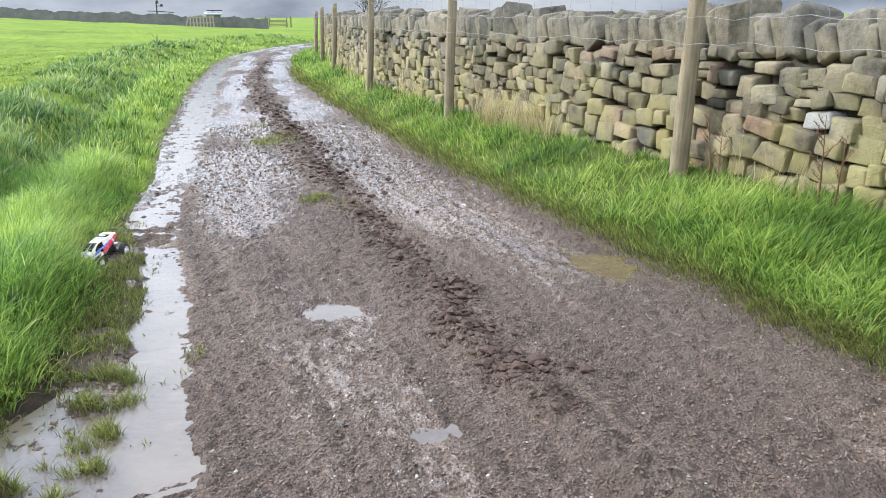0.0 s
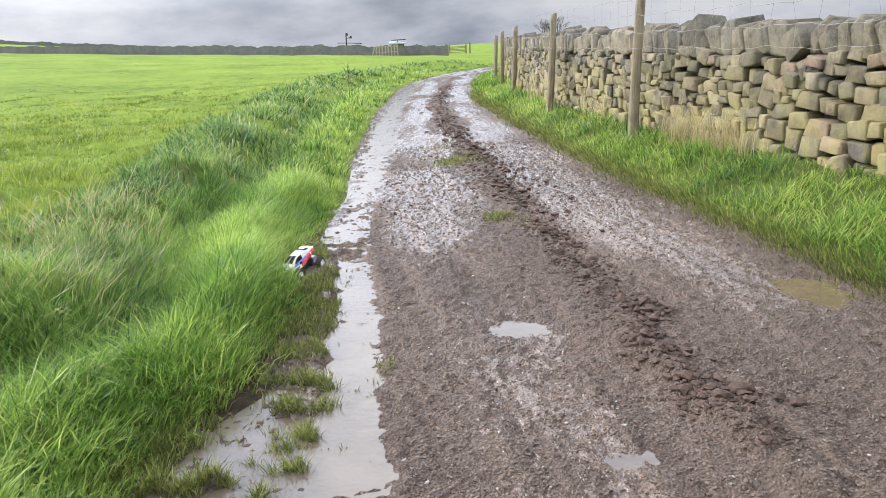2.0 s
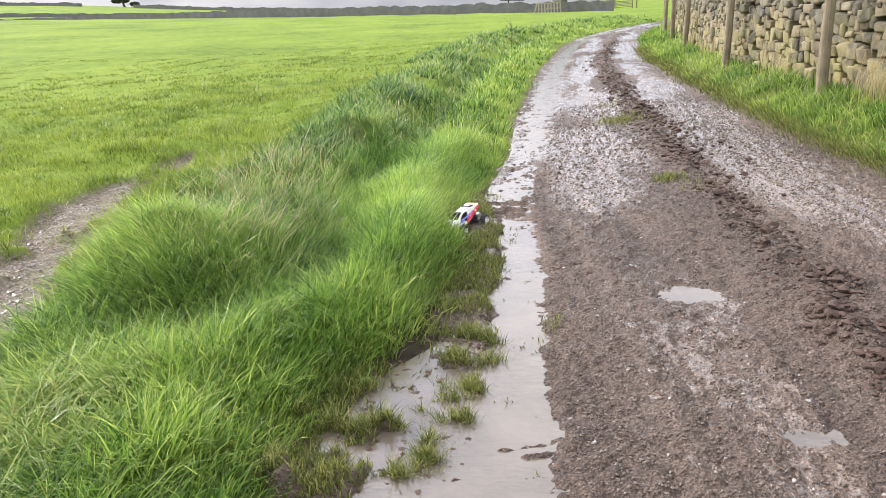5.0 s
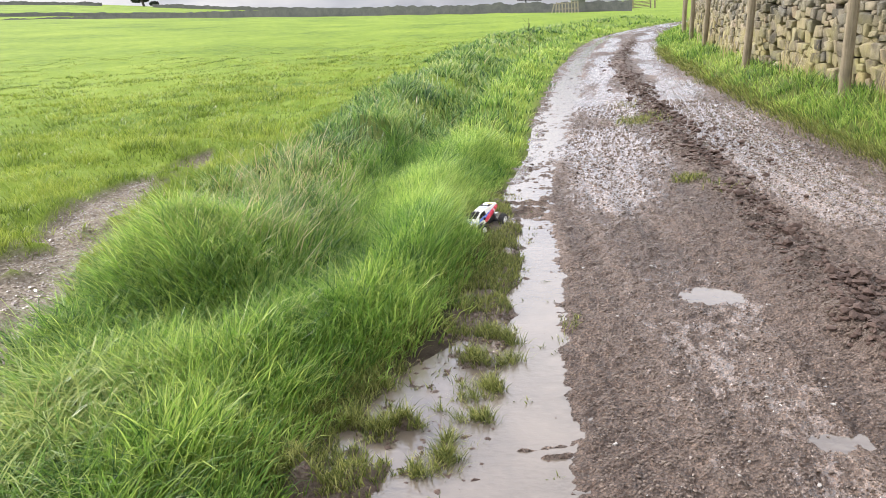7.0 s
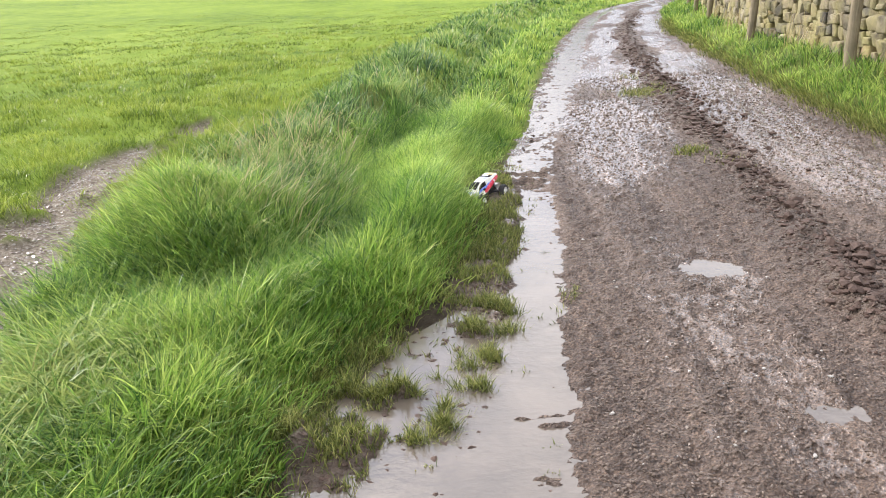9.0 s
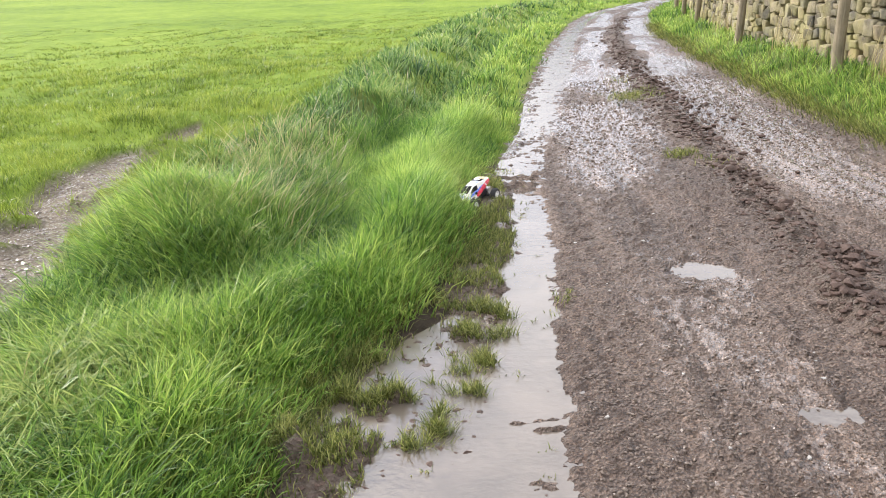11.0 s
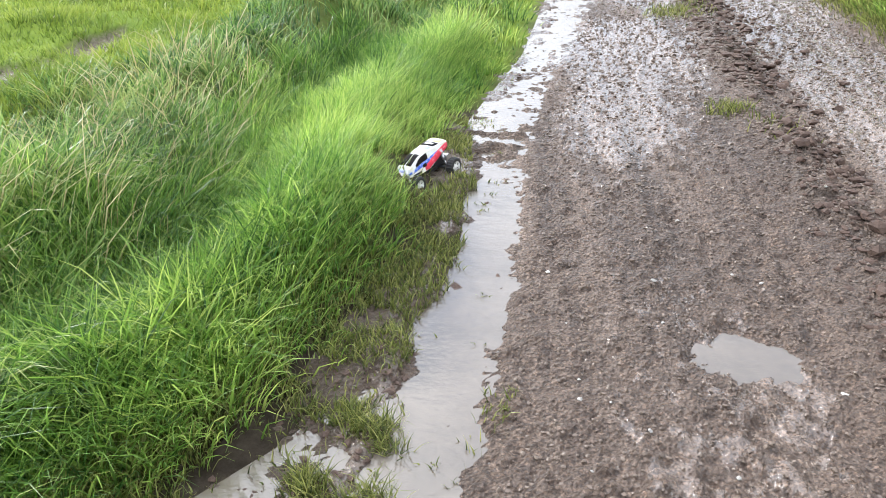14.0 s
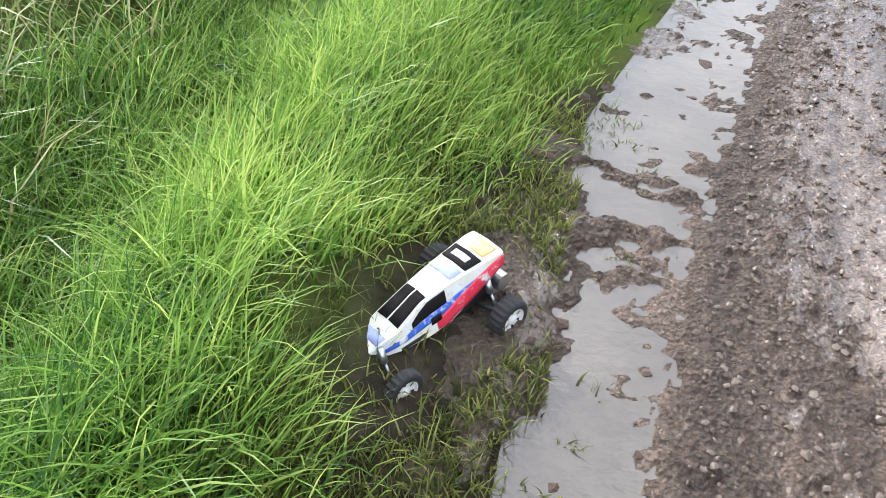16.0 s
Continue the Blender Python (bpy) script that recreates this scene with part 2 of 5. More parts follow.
def stone_material():
    """Weathered gritstone, browns and greys, with yellow lichen patches and dark grime."""
    m, nt, p = mat_new("weathered_gritstone")
    oc = obj_coord(nt)
    info = nt.nodes.new("ShaderNodeObjectInfo")
    geo = nt.nodes.new("ShaderNodeNewGeometry")
    rnd = nd(nt, "ShaderNodeMath")
    rnd.operation = "ADD"
    nt.links.new(info.outputs["Random"], rnd.inputs[0])
    nt.links.new(geo.outputs["Random Per Island"], rnd.inputs[1])
    fr = nd(nt, "ShaderNodeMath")
    fr.operation = "FRACT"
    nt.links.new(rnd.outputs["Value"], fr.inputs[0])
    tone = ramp_node(nt, fr.outputs["Value"], [(0.0, (0.06, 0.052, 0.037)), (0.25, (0.18, 0.15, 0.095)), (0.5, (0.3, 0.245, 0.15)),
                                               (0.72, (0.14, 0.13, 0.1)), (0.9, (0.36, 0.31, 0.21)), (1.0, (0.25, 0.155, 0.1))])
    pos = geo.outputs["Position"]
    a = noise_node(nt, pos, 6, 9, 0.7)
    grime = ramp_node(nt, a.outputs["Fac"], [(0.32, (0.3, 0.28, 0.26)), (0.52, (0.9, 0.9, 0.9)), (0.75, (1.4, 1.35, 1.25))])
    c1 = mix_node(nt, 0.85, tone.outputs["Color"], grime.outputs["Color"], "MULTIPLY")
    b = noise_node(nt, pos, 2.3, 6, 0.6)
    sepz = nt.nodes.new("ShaderNodeSeparateXYZ")
    nt.links.new(pos, sepz.inputs["Vector"])
    low = nd(nt, "ShaderNodeMapRange")
    low.inputs["From Min"].default_value, low.inputs["From Max"].default_value = 1.5, 0.5
    nt.links.new(sepz.outputs["Z"], low.inputs["Value"])
    lm = nd(nt, "ShaderNodeMath")
    lm.operation = "MULTIPLY"
    lich = ramp_node(nt, b.outputs["Fac"], [(0.42, (0, 0, 0)), (0.6, (0.7, 0.7, 0.7))])
    nt.links.new(lich.outputs["Color"], lm.inputs[0])
    nt.links.new(low.outputs["Result"], lm.inputs[1])
    top = nd(nt, "ShaderNodeMapRange")
    top.inputs["From Min"].default_value, top.inputs["From Max"].default_value = 0.9, 1.6
    top.inputs["To Max"].default_value = 0.5
    nt.links.new(sepz.outputs["Z"], top.inputs["Value"])
    c1 = mix_node(nt, top.outputs["Result"], c1.outputs["Color"], mix_node(nt, 1.0, grime.outputs["Color"], (0.19, 0.182, 0.15), "MULTIPLY").outputs["Color"])
    c2 = mix_node(nt, lm.outputs["Value"], c1.outputs["Color"], (0.37, 0.33, 0.12))
    nt.links.new(c2.outputs["Color"], p.inputs["Base Color"])
    p.inputs["Roughness"].default_value = 0.85
    g = noise_node(nt, pos, 22, 10, 0.7)
    g2 = noise_node(nt, pos, 120, 6, 0.7)
    bb = bump_node(nt, g.outputs["Fac"], 0.7, 0.035)
    nt.links.new(bump_node(nt, g2.outputs["Fac"], 0.5, 0.006, bb.outputs["Normal"]).outputs["Normal"], p.inputs["Normal"])
    return m


def wood_material(name, stops, grain=(14, 14, 0.9)):
    m, nt, p = mat_new(name)
    oc = obj_coord(nt)
    st = stretched(nt, oc, *grain)
    a = noise_node(nt, st, 3, 8, 0.65)
    b = noise_node(nt, oc, 3.5, 6, 0.6)
    mx = mix_node(nt, 0.4, a.outputs["Fac"], b.outputs["Fac"])
    r = ramp_node(nt, mx.outputs["Color"], stops)
    nt.links.new(r.outputs["Color"], p.inputs["Base Color"])
    p.inputs["Roughness"].default_value = 0.85
    nt.links.new(bump_node(nt, a.outputs["Fac"], 0.7, 0.012).outputs["Normal"], p.inputs["Normal"])
    return m


M_GROUND, M_ROAD, M_STONE = ground_material(), road_material(), stone_material()
M_WATER = water_material("muddy_puddle_water", (0.125, 0.1, 0.077))
M_WATER_BROWN = water_material("silty_puddle_water", (0.13, 0.10, 0.055))
# last triple of each: the multiplier that paints shade at the blade's root
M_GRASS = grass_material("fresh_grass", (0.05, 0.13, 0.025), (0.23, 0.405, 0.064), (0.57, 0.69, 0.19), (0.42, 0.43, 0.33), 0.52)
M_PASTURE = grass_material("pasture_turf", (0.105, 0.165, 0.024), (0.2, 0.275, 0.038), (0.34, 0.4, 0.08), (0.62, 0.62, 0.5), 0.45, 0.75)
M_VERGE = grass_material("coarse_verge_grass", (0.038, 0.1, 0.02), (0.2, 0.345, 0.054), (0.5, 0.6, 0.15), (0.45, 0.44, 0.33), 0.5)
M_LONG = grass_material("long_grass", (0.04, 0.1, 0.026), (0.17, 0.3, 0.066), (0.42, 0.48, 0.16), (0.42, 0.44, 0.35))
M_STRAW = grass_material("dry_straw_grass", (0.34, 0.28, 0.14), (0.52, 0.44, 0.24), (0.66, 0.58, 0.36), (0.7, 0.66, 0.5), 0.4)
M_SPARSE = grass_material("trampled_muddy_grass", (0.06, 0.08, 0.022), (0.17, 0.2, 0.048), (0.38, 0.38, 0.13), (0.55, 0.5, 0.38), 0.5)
M_POST = wood_material("weathered_post_wood", [(0.3, (0.10, 0.085, 0.05)), (0.5, (0.23, 0.185, 0.115)), (0.7, (0.36, 0.30, 0.2))])
M_WIRE = plain("galvanised_wire", (0.3, 0.3, 0.29), 0.6, 0.3)
# near-black fill: the shade between the wall's stones is put into its colour
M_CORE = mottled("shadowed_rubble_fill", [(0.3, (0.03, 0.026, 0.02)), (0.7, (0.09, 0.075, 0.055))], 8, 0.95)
M_CLOD = mottled("wet_mud_clods", [(0.3, (0.036, 0.02, 0.013)), (0.55, (0.085, 0.05, 0.034)), (0.8, (0.16, 0.105, 0.075))], 25, 0.78, 0.6, 0.006)
M_GRAVEL = mottled("wet_gravel", [(0.25, (0.06, 0.042, 0.03)), (0.55, (0.15, 0.108, 0.078)), (0.8, (0.31, 0.25, 0.19))], 18, 0.4, 0.3, 0.003)

# ---- plan of the ground ----


def hash01(i, j, seed):
    n = (i.astype(np.int64) * 374761393 + j.astype(np.int64) * 668265263 + seed * 1442695041) & 0xFFFFFFFF
    n = ((n ^ (n >> 13)) * 1274126177) & 0xFFFFFFFF
    n = ((n ^ (n >> 16)) * 2246822519) & 0xFFFFFFFF
    return ((n ^ (n >> 15)) & 0xFFFFFF) / float(0xFFFFFF)


def vnoise(x, y, seed=0):
    i, j = np.floor(x), np.floor(y)
    fx, fy = x - i, y - j
    fx, fy = fx * fx * (3 - 2 * fx), fy * fy * (3 - 2 * fy)
    i, j = i.astype(np.int64), j.astype(np.int64)
    a, b = hash01(i, j, seed), hash01(i + 1, j, seed)
    c, d = hash01(i, j + 1, seed), hash01(i + 1, j + 1, seed)
    return (a + (b - a) * fx) * (1 - fy) + (c + (d - c) * fx) * fy


def fbm(x, y, octaves=4, seed=0, gain=0.5):
    """Layered noise about zero, within about plus or minus a half."""
    total, amp, norm, f = 0.0, 1.0, 0.0, 1.0
    for k in range(octaves):
        total = total + amp * (vnoise(x * f + 17.3 * k, y * f - 9.1 * k, seed + k) - 0.5)
        norm, amp, f = norm + amp, amp * gain, f * 2.03
    return total / norm


def smooth(a, b, v):
    t = np.clip((v - a) / (b - a), 0, 1)
    return t * t * (3 - 2 * t)


def eased(y, ys, xs, r=1.0):
    """Interpolation with its corners rounded off over r metres."""
    y = np.asarray(y, float)
    k = r * (0.25 + 0.03 * np.clip(y, 0, 60))
    return sum(np.interp(y + o * k, ys, xs) for o in (-1, -0.5, 0, 0.5, 1)) / 5


def bump_at(x, y, cx, cy, rx, ry):
    return np.exp(-(((x - cx) / rx) ** 2 + ((y - cy) / ry) ** 2))


def puddle_right(y):
    return eased(y, (-60, 0, 1.6, 3.6, 4.9, 5.6, 7.3, 13, 20.6, 28.7, 36.3, 45.5, 56, 75, 120), (-6, 0.17, 0.355, 0.51, 0.62, 0.585, 0.8, 1.76, 2.86, 4.35, 6.22, 9.34, 14.3, 31, 80))


def puddle_width(y):
    """Width of the open water."""
    return eased(y, (-3, 0.5, 2.1, 2.6, 3.1, 3.75, 4.2, 4.5, 4.9, 5.4, 5.75, 6.0, 6.25, 6.42, 6.65, 7.2, 7.7, 8.8, 11.2, 13.6, 17, 23, 36, 42, 46),
                 (0.1, 0.42, 0.39, 0.35, 0.31, 0.32, 0.28, 0.3, 0.31, 0.27, 0.29, 0.4, 0.51, 0.5, 0.35, 0.26, 0.28, 0.25, 0.46, 0.58, 0.52, 0.46, 0.42, 0.18, 0.1), 0.2)


def margin_width(y):
    """From the track's gravel to where the land rises: the water and, at the near end, the flooded mud beside it."""
    return eased(y, (-3, 0.5, 1.6, 2.4, 2.9, 3.1, 3.6, 4.5, 5.0, 5.8, 6.3, 7.4, 8.2, 11.2, 16.2, 23, 36, 42, 46),
                 (0.1, 0.62, 0.74, 0.72, 0.55, 0.4, 0.29, 0.19, 0.23, 0.33, 0.36, 0.3, 0.28, 0.5, 0.55, 0.5, 0.5, 0.2, 0.1), 0.3)


def road_right(y):
    return eased(y, (-60, 0, 2.7, 5.7, 7.2, 10, 13.5, 20.4, 30.9, 39, 47.5, 60.4, 75, 120), (-2.4, 3.6, 3.67, 3.64, 3.7, 3.87, 4.19, 4.92, 6.81, 9.19, 12.63, 19.5, 33, 82))


def wall_line(y):
    return eased(y, (-60, 0, 3.7, 9.7, 14.3, 21.4, 32.6, 40.2, 48.1, 59, 120), (-0.8, 5.1, 5.03, 4.9, 5.1, 6.29, 8.76, 11.43, 14.85, 22, 83))


def far_rise(x, y):
    r = np.hypot(x, y)
    az = np.degrees(np.arctan2(x, np.maximum(y, 1e-6)))
    az = np.where(y < 0, 20.0, az)
    z150 = np.interp(az, (-60, -45.6, -28.6, -9.6, 11.9, 29.2), (7.6, 6.6, 4.72, 1.82, -0.72, -1.83))
    z450 = np.interp(az, (-60, -45.6, -28.6, -20.6, -11.6, -0.6, 19.2), (28, 24.8, 18.84, 13.57, 7.57, 1.18, -3.89))
    z = (z150 - 0.25) * smooth(12, 150, r)
    z = z + (z450 - z150) * smooth(200, 470, r) + smooth(150, 460, r) * 1.6 * fbm(x / 90, y / 90, 3, 40)
    return z + smooth(500, 1200, r) * (-12)


LEFT_V = (-3, 0, 0.12, 0.32, 0.6, 0.82, 1.1, 1.32, 1.55, 1.85, 2.2, 2.8, 4, 8, 40)
LEFT_Z = (-0.11, -0.06, -0.03, 0.0, 0.12, 0.1, -0.07, -0.05, 0.17, 0.34, 0.33, 0.22, 0.22, 0.25, 0.28)
NEAR_Z = (-0.11, -0.075, -0.06, -0.038, 0.03, 0.08, 0.10, 0.13, 0.16, 0.19, 0.15, 0.1, 0.16, 0.22, 0.26)


def left_of_puddle(x, y):
    k = 1 + 0.028 * np.clip(y - 7, 0, 30)
    return -(x - puddle_right(y) + margin_width(y)) / k


def path_mask(x, y):
    """The worn muddy path in the field, parallel to the bank."""
    c = eased(y, (-4, 2.5, 3.2, 4.05, 4.7, 5.5, 6.9, 7.8), (-2.75, -2.6, -2.7, -2.85, -2.92, -3.03, -3.12, -3.15), 0.5)
    w = np.interp(y, (-2, 2.5, 3.2, 4.05, 4.7, 5.5, 6.9, 7.9, 8.7), (0.8, 0.78, 0.68, 0.56, 0.47, 0.4, 0.33, 0.25, 0.0))
    return (1 - smooth(0.55, 1.1, np.abs(x - c + 0.34 * fbm(x * 2.2, y * 2.2, 4, 5, 0.65)) / np.maximum(w, 1e-3))) * smooth(-0.22, -0.1, fbm(x * 2.6, y * 2.6, 3, 6))


def land(x, y):
    """Height of the turf and soil, without the road's own surface."""
    v = left_of_puddle(x, y)
    near = 1 - smooth(2.4, 4.2, y)
    left = np.interp(v, LEFT_V, LEFT_Z) * (1 - near) + np.interp(v, LEFT_V, NEAR_Z) * near
    d = x - road_right(y)
    w = wall_line(y) - road_right(y)
    right = np.interp(d / np.maximum(w, 0.2), (-1, -0.1, 0.0, 0.25, 0.6, 1.0, 3), (-0.12, -0.1, 0.0, 0.1, 0.24, 0.32, 0.36))
    z = np.where(v > 0, left, np.where(d > -0.25, right, -0.14))
    on = smooth(0.1, 0.6, v) + smooth(0.05, 0.5, d)
    z = z + on * (0.1 * fbm(x * 1.4, y * 1.4, 3, 11) + 0.09 * fbm(x * 4, y * 3, 2, 15))
    z = z + smooth(0.9, 1.5, v) * smooth(3.4, 2.4, v) * (0.4 * fbm(x * 1.7 + 3, y * 1.3, 3, 13) + 0.03)
    z = z + smooth(0.35, 0.6, v) * smooth(1.5, 1.1, v) * 0.2 * fbm(x * 2.1, y * 1.9, 3, 19)
    z = z + smooth(1.0, 3.5, v) * (0.22 * fbm(x * 0.35, y * 0.35, 3, 21) + 0.14 * fbm(x * 0.9, y * 0.9, 3, 25))
    z = z - 0.08 * path_mask(x, y) - 0.14 * bump_at(x, y, -0.66, 4.1, 0.16, 0.22)
    return z + far_rise(x, y)


WATER_Z = -0.04

# grassy lumps of mud standing in the flooded patch: x, y, radius, height
TUSSOCKS = ((-0.51, 2.39, 0.06, 0.045), (-0.38, 2.3, 0.07, 0.05), (-0.26, 2.36, 0.06, 0.028), (-0.11, 2.11, 0.1, 0.035), (-0.03, 2.39, 0.07, 0.035), (0.0, 2.66, 0.09, 0.028),
            (-0.57, 1.94, 0.16, 0.09), (-0.19, 2.03, 0.07, 0.028), (0.07, 2.64, 0.05, 0.025), (-0.54, 2.73, 0.1, 0.05), (-0.06, 2.24, 0.05, 0.03), (0.04, 2.93, 0.1, 0.03), (0.12, 3.2, 0.07, 0.028))


def ridge_x(y):
    return eased(y, (-4, 2.0, 2.9, 3.5, 5.1, 7.6, 11.3, 19.3, 35.7, 52.7), (1.9, 1.9, 1.83, 1.9, 2.07, 2.21, 2.62, 3.51, 7.23, 15.3), 0.4)


def ridge_amount(x, y):
    """How much churned mud lies between the wheel tracks."""
    w = 0.14 + 0.04 * np.sin(y * 1.7) + 0.02 * np.clip(y - 6, 0, 8)
    patchy = np.clip(0.55 + 2.2 * fbm(x * 2.0, y * 1.4, 3, 31), 0, 1)
    return np.exp(-(((x - ridge_x(y)) / w) ** 2)) * patchy


def track(x, y):
    """Height, clod share and wetness of the muddy road surface."""
    u = x - puddle_right(y) + 0.07 * fbm(x * 5, y * 5, 4, 55, 0.65)
    full = np.maximum(road_right(y) - puddle_right(y), 0.5)
    s = u / full
    z = np.interp(s, (-0.6, -0.12, -0.06, -0.024, 0.014, 0.15, 0.3, 0.47, 0.57, 0.65, 0.8, 0.93, 1.0, 1.08), (-0.066, -0.066, -0.066, -0.056, -0.026, -0.002, -0.006, 0.016, -0.02, -0.018, -0.008, 0.0, 0.015, 0.03))
    pw = puddle_width(y)
    z = z + 0.013 * smooth(4.6, 5.6, y) * smooth(0.0, -0.08, u)
    bank = smooth(-0.1, 0.08, -(u + pw) + 0.12 * fbm(x * 4, y * 4, 4, 57, 0.65))
    z = z + bank * (0.055 - 0.028 * smooth(3.7, 3.1, y) - 0.02 * smooth(5.4, 6.0, y) - 0.022 * smooth(6.1, 6.8, y))
    r = ridge_amount(x, y)
    lumps = 0.5 + 1.3 * fbm(x * 11, y * 11, 3, 51)
    z = z + r * 0.13 * np.clip(lumps, 0, 1.2)
    coarse = fbm(x * 6, y * 6, 4, 61, 0.6)
    fine = fbm(x * 26, y * 26, 3, 71, 0.7)
    in_water = smooth(0.02, -0.06, u) * (1 - bank)
    streak = fbm(u * 15, y * 0.7, 3, 65) * smooth(0.05, 0.15, s) * smooth(1.0, 0.9, s)
    wet = np.clip(0.3 + 2.4 * fbm(u * 2.0, y * 0.5, 4, 101), 0, 1)
    lanes = np.exp(-((s - 0.22) / 0.13) ** 2) + 0.9 * np.exp(-((s - 0.72) / 0.15) ** 2)
    wet = wet * (0.25 + 0.9 * lanes) * (0.36 + 0.74 * smooth(4, 9, y)) + 0.12 * smooth(6, 14, y) + 0.22 * np.exp(-((s - 0.78) / 0.16) ** 2)
    for cx, cy, rx, ry_, amt in SHINE:
        wet = wet + amt * bump_at(x, y, cx, cy, rx, ry_)
    wet = np.clip(wet + 0.6 * bank * smooth(-0.6, -0.2, u), 0, 1) * (1 - 0.8 * r)
    z = z + 0.03 * streak
    calm = 1 - 0.45 * bump_at(x, y, 1.33, 3.6, 0.26, 0.22) - 0.4 * bump_at(x, y, 1.36, 2.08, 0.18, 0.14)
    z = z + (0.036 * coarse + 0.044 * fine) * calm * (1 - 0.4 * smooth(0.4, 0.9, wet)) * (1 - in_water * (0.5 - 0.4 * smooth(4.8, 6.0, y)))
    edge_mud = np.exp(-((u + pw + 0.02) / 0.14) ** 2)
    z = z + edge_mud * 0.075 * fbm(x * 8, y * 8, 3, 81)
    marsh = smooth(3.3, 2.6, y) * smooth(-0.3, -0.42, u) * smooth(-1.1, -0.8, u)
    z = z + marsh * (0.13 * fbm(x * 8, y * 8, 4, 91, 0.6) - 0.03)
    lugs = smooth(2.5, 2.1, y) + 0.9 * smooth(5.0, 5.6, y) * smooth(7.4, 6.7, y) + 0.35
    z = z + in_water * lugs * 0.15 * np.clip(fbm(x * 4.5, y * 15, 4, 97, 0.6) - 0.08, 0, 1)
    for cx, cy, rad, tall in TUSSOCKS:
        z = z + tall * bump_at(x, y, cx, cy, rad * 1.2, rad * 0.9) * (0.75 + 2.6 * fbm(x * 11, y * 11, 4, 93))
    for cx, cy, rx, ry, dep in HOLLOWS:
        z = z - dep * bump_at(x, y, cx, cy, rx, ry)
    return z + far_rise(x, y), np.clip(np.maximum(r * 1.3, np.maximum(marsh, bank) * 0.85) + 0.95 * bump_at(x, y, 3.5, 2.2, 0.8, 1.8), 0, 1), wet


# patches where the surface stays smooth and shining: x, y, half-widths, amount
SHINE = ((1.2, 6.3, 0.3, 0.6, 0.4), (1.4, 8.3, 0.4, 1.2, 0.55), (1.42, 3.48, 0.16, 0.4, 0.28), (2.06, 12.2, 0.4, 2.5, 0.4), (3.13, 8.9, 0.35, 3.0, 0.45), (2.86, 6.2, 0.3, 1.5, 0.3))

# shallow hollows in the road: x, y, half-widths, depth
HOLLOWS = (
    (1.33, 3.62, 0.2, 0.14, 0.05), (1.45, 3.25, 0.13, 0.2, 0.03),
    (1.36, 2.08, 0.13, 0.08, 0.04),
    (3.32, 3.71, 0.28, 0.36, 0.05),
    (1.98, 2.42, 0.12, 0.08, 0.03),
    (3.3, 2.6, 0.35, 0.5, 0.02),
    (1.39, 6.17, 0.3, 0.5, 0.012),
    (1.5, 8.1, 0.3, 0.9, 0.012),
)

# ---- mesh helpers ----


def raw_mesh(name, verts, loops, sizes, mat, smooth_faces=True):
    me = bpy.data.meshes.new(name)
    verts = np.asarray(verts, np.float32)
    loops, sizes = np.asarray(loops, np.int32), np.asarray(sizes, np.int32)
    me.vertices.add(len(verts))
    me.vertices.foreach_set("co", verts.ravel())
    me.loops.add(len(loops))
    me.loops.foreach_set("vertex_index", loops)
    me.polygons.add(len(sizes))
    starts = np.concatenate(([0], np.cumsum(sizes)[:-1])).astype(np.int32)
    me.polygons.foreach_set("loop_start", starts)
    me.polygons.foreach_set("use_smooth", np.full(len(sizes), smooth_faces))
    me.materials.append(mat)
    me.update(calc_edges=True)
    return me


def vertex_values(me, name, values):
    a = me.attributes.new(name, "FLOAT", "POINT")
    a.data.foreach_set("value", np.asarray(values, np.float32))


def sheet(name, X, Y, Z, mat):
    n, m = X.shape
    v = np.stack([X, Y, Z], -1).reshape(-1, 3)
    i = np.arange(n * m).reshape(n, m)
    f = np.stack([i[:-1, :-1], i[:-1, 1:], i[1:, 1:], i[1:, :-1]], -1).reshape(-1, 4)
    return raw_mesh(name, v, f.ravel(), np.full(len(f), 4), mat)


def part(name, bm, material, parent, label=""):
    me = bpy.data.meshes.new(name)
    bm.to_mesh(me)
    bm.free()
    me.materials.append(material)
    ob = new(name, me)
    ob.parent = parent
    return tagged(ob, label) if label else ob


def spread(lo, hi, step, far_lo, far_hi, grow=1.12):
    """Grid lines: even steps from lo to hi, then ever wider out to the far limits."""
    mid = list(np.arange(lo, hi, step))
    out, s = [], step
    while not out or out[-1] < far_hi:
        s *= grow
        out.append((out[-1] if out else mid[-1]) + s)
    back, s = [], step
    while not back or back[-1] > far_lo:
        s *= grow
        back.append((back[-1] if back else mid[0]) - s)
    return np.array(back[::-1] + mid + out)


# ---- ground, road, water ----
gx, gy = spread(-4.2, 6.2, 0.06, -3000, 3000, 1.09), spread(0.8, 9.5, 0.06, -3000, 3500, 1.07)
GX, GY = np.meshgrid(gx, gy, indexing="ij")
me = sheet("ground", GX, GY, land(GX, GY), M_GROUND)
v_left = left_of_puddle(GX, GY)
soil = np.maximum(1 - smooth(0.35, 0.7, v_left + 0.25 * fbm(GX * 3, GY * 3, 3, 7) + 0.42 * smooth(5.5, 7, GY)), path_mask(GX, GY))
# shade under dense grass painted in, as a part mix of soil brown
thick = 0.55 * smooth(0.3, 0.6, v_left) * smooth(2.7, 2.3, v_left) * smooth(16, 7, GY)
soil = np.maximum(soil, thick)
# bare soil at the track's edge; the 0.55 paints shade under verge grass
soil = np.where(GX - road_right(GY) > 0, np.maximum(1 - smooth(0.02, 0.22, GX - road_right(GY)), 0.55 * smooth(25, 10, GY)), soil)
vertex_values(me, "soil", soil.ravel())
vertex_values(me, "worn", path_mask(GX, GY).ravel())
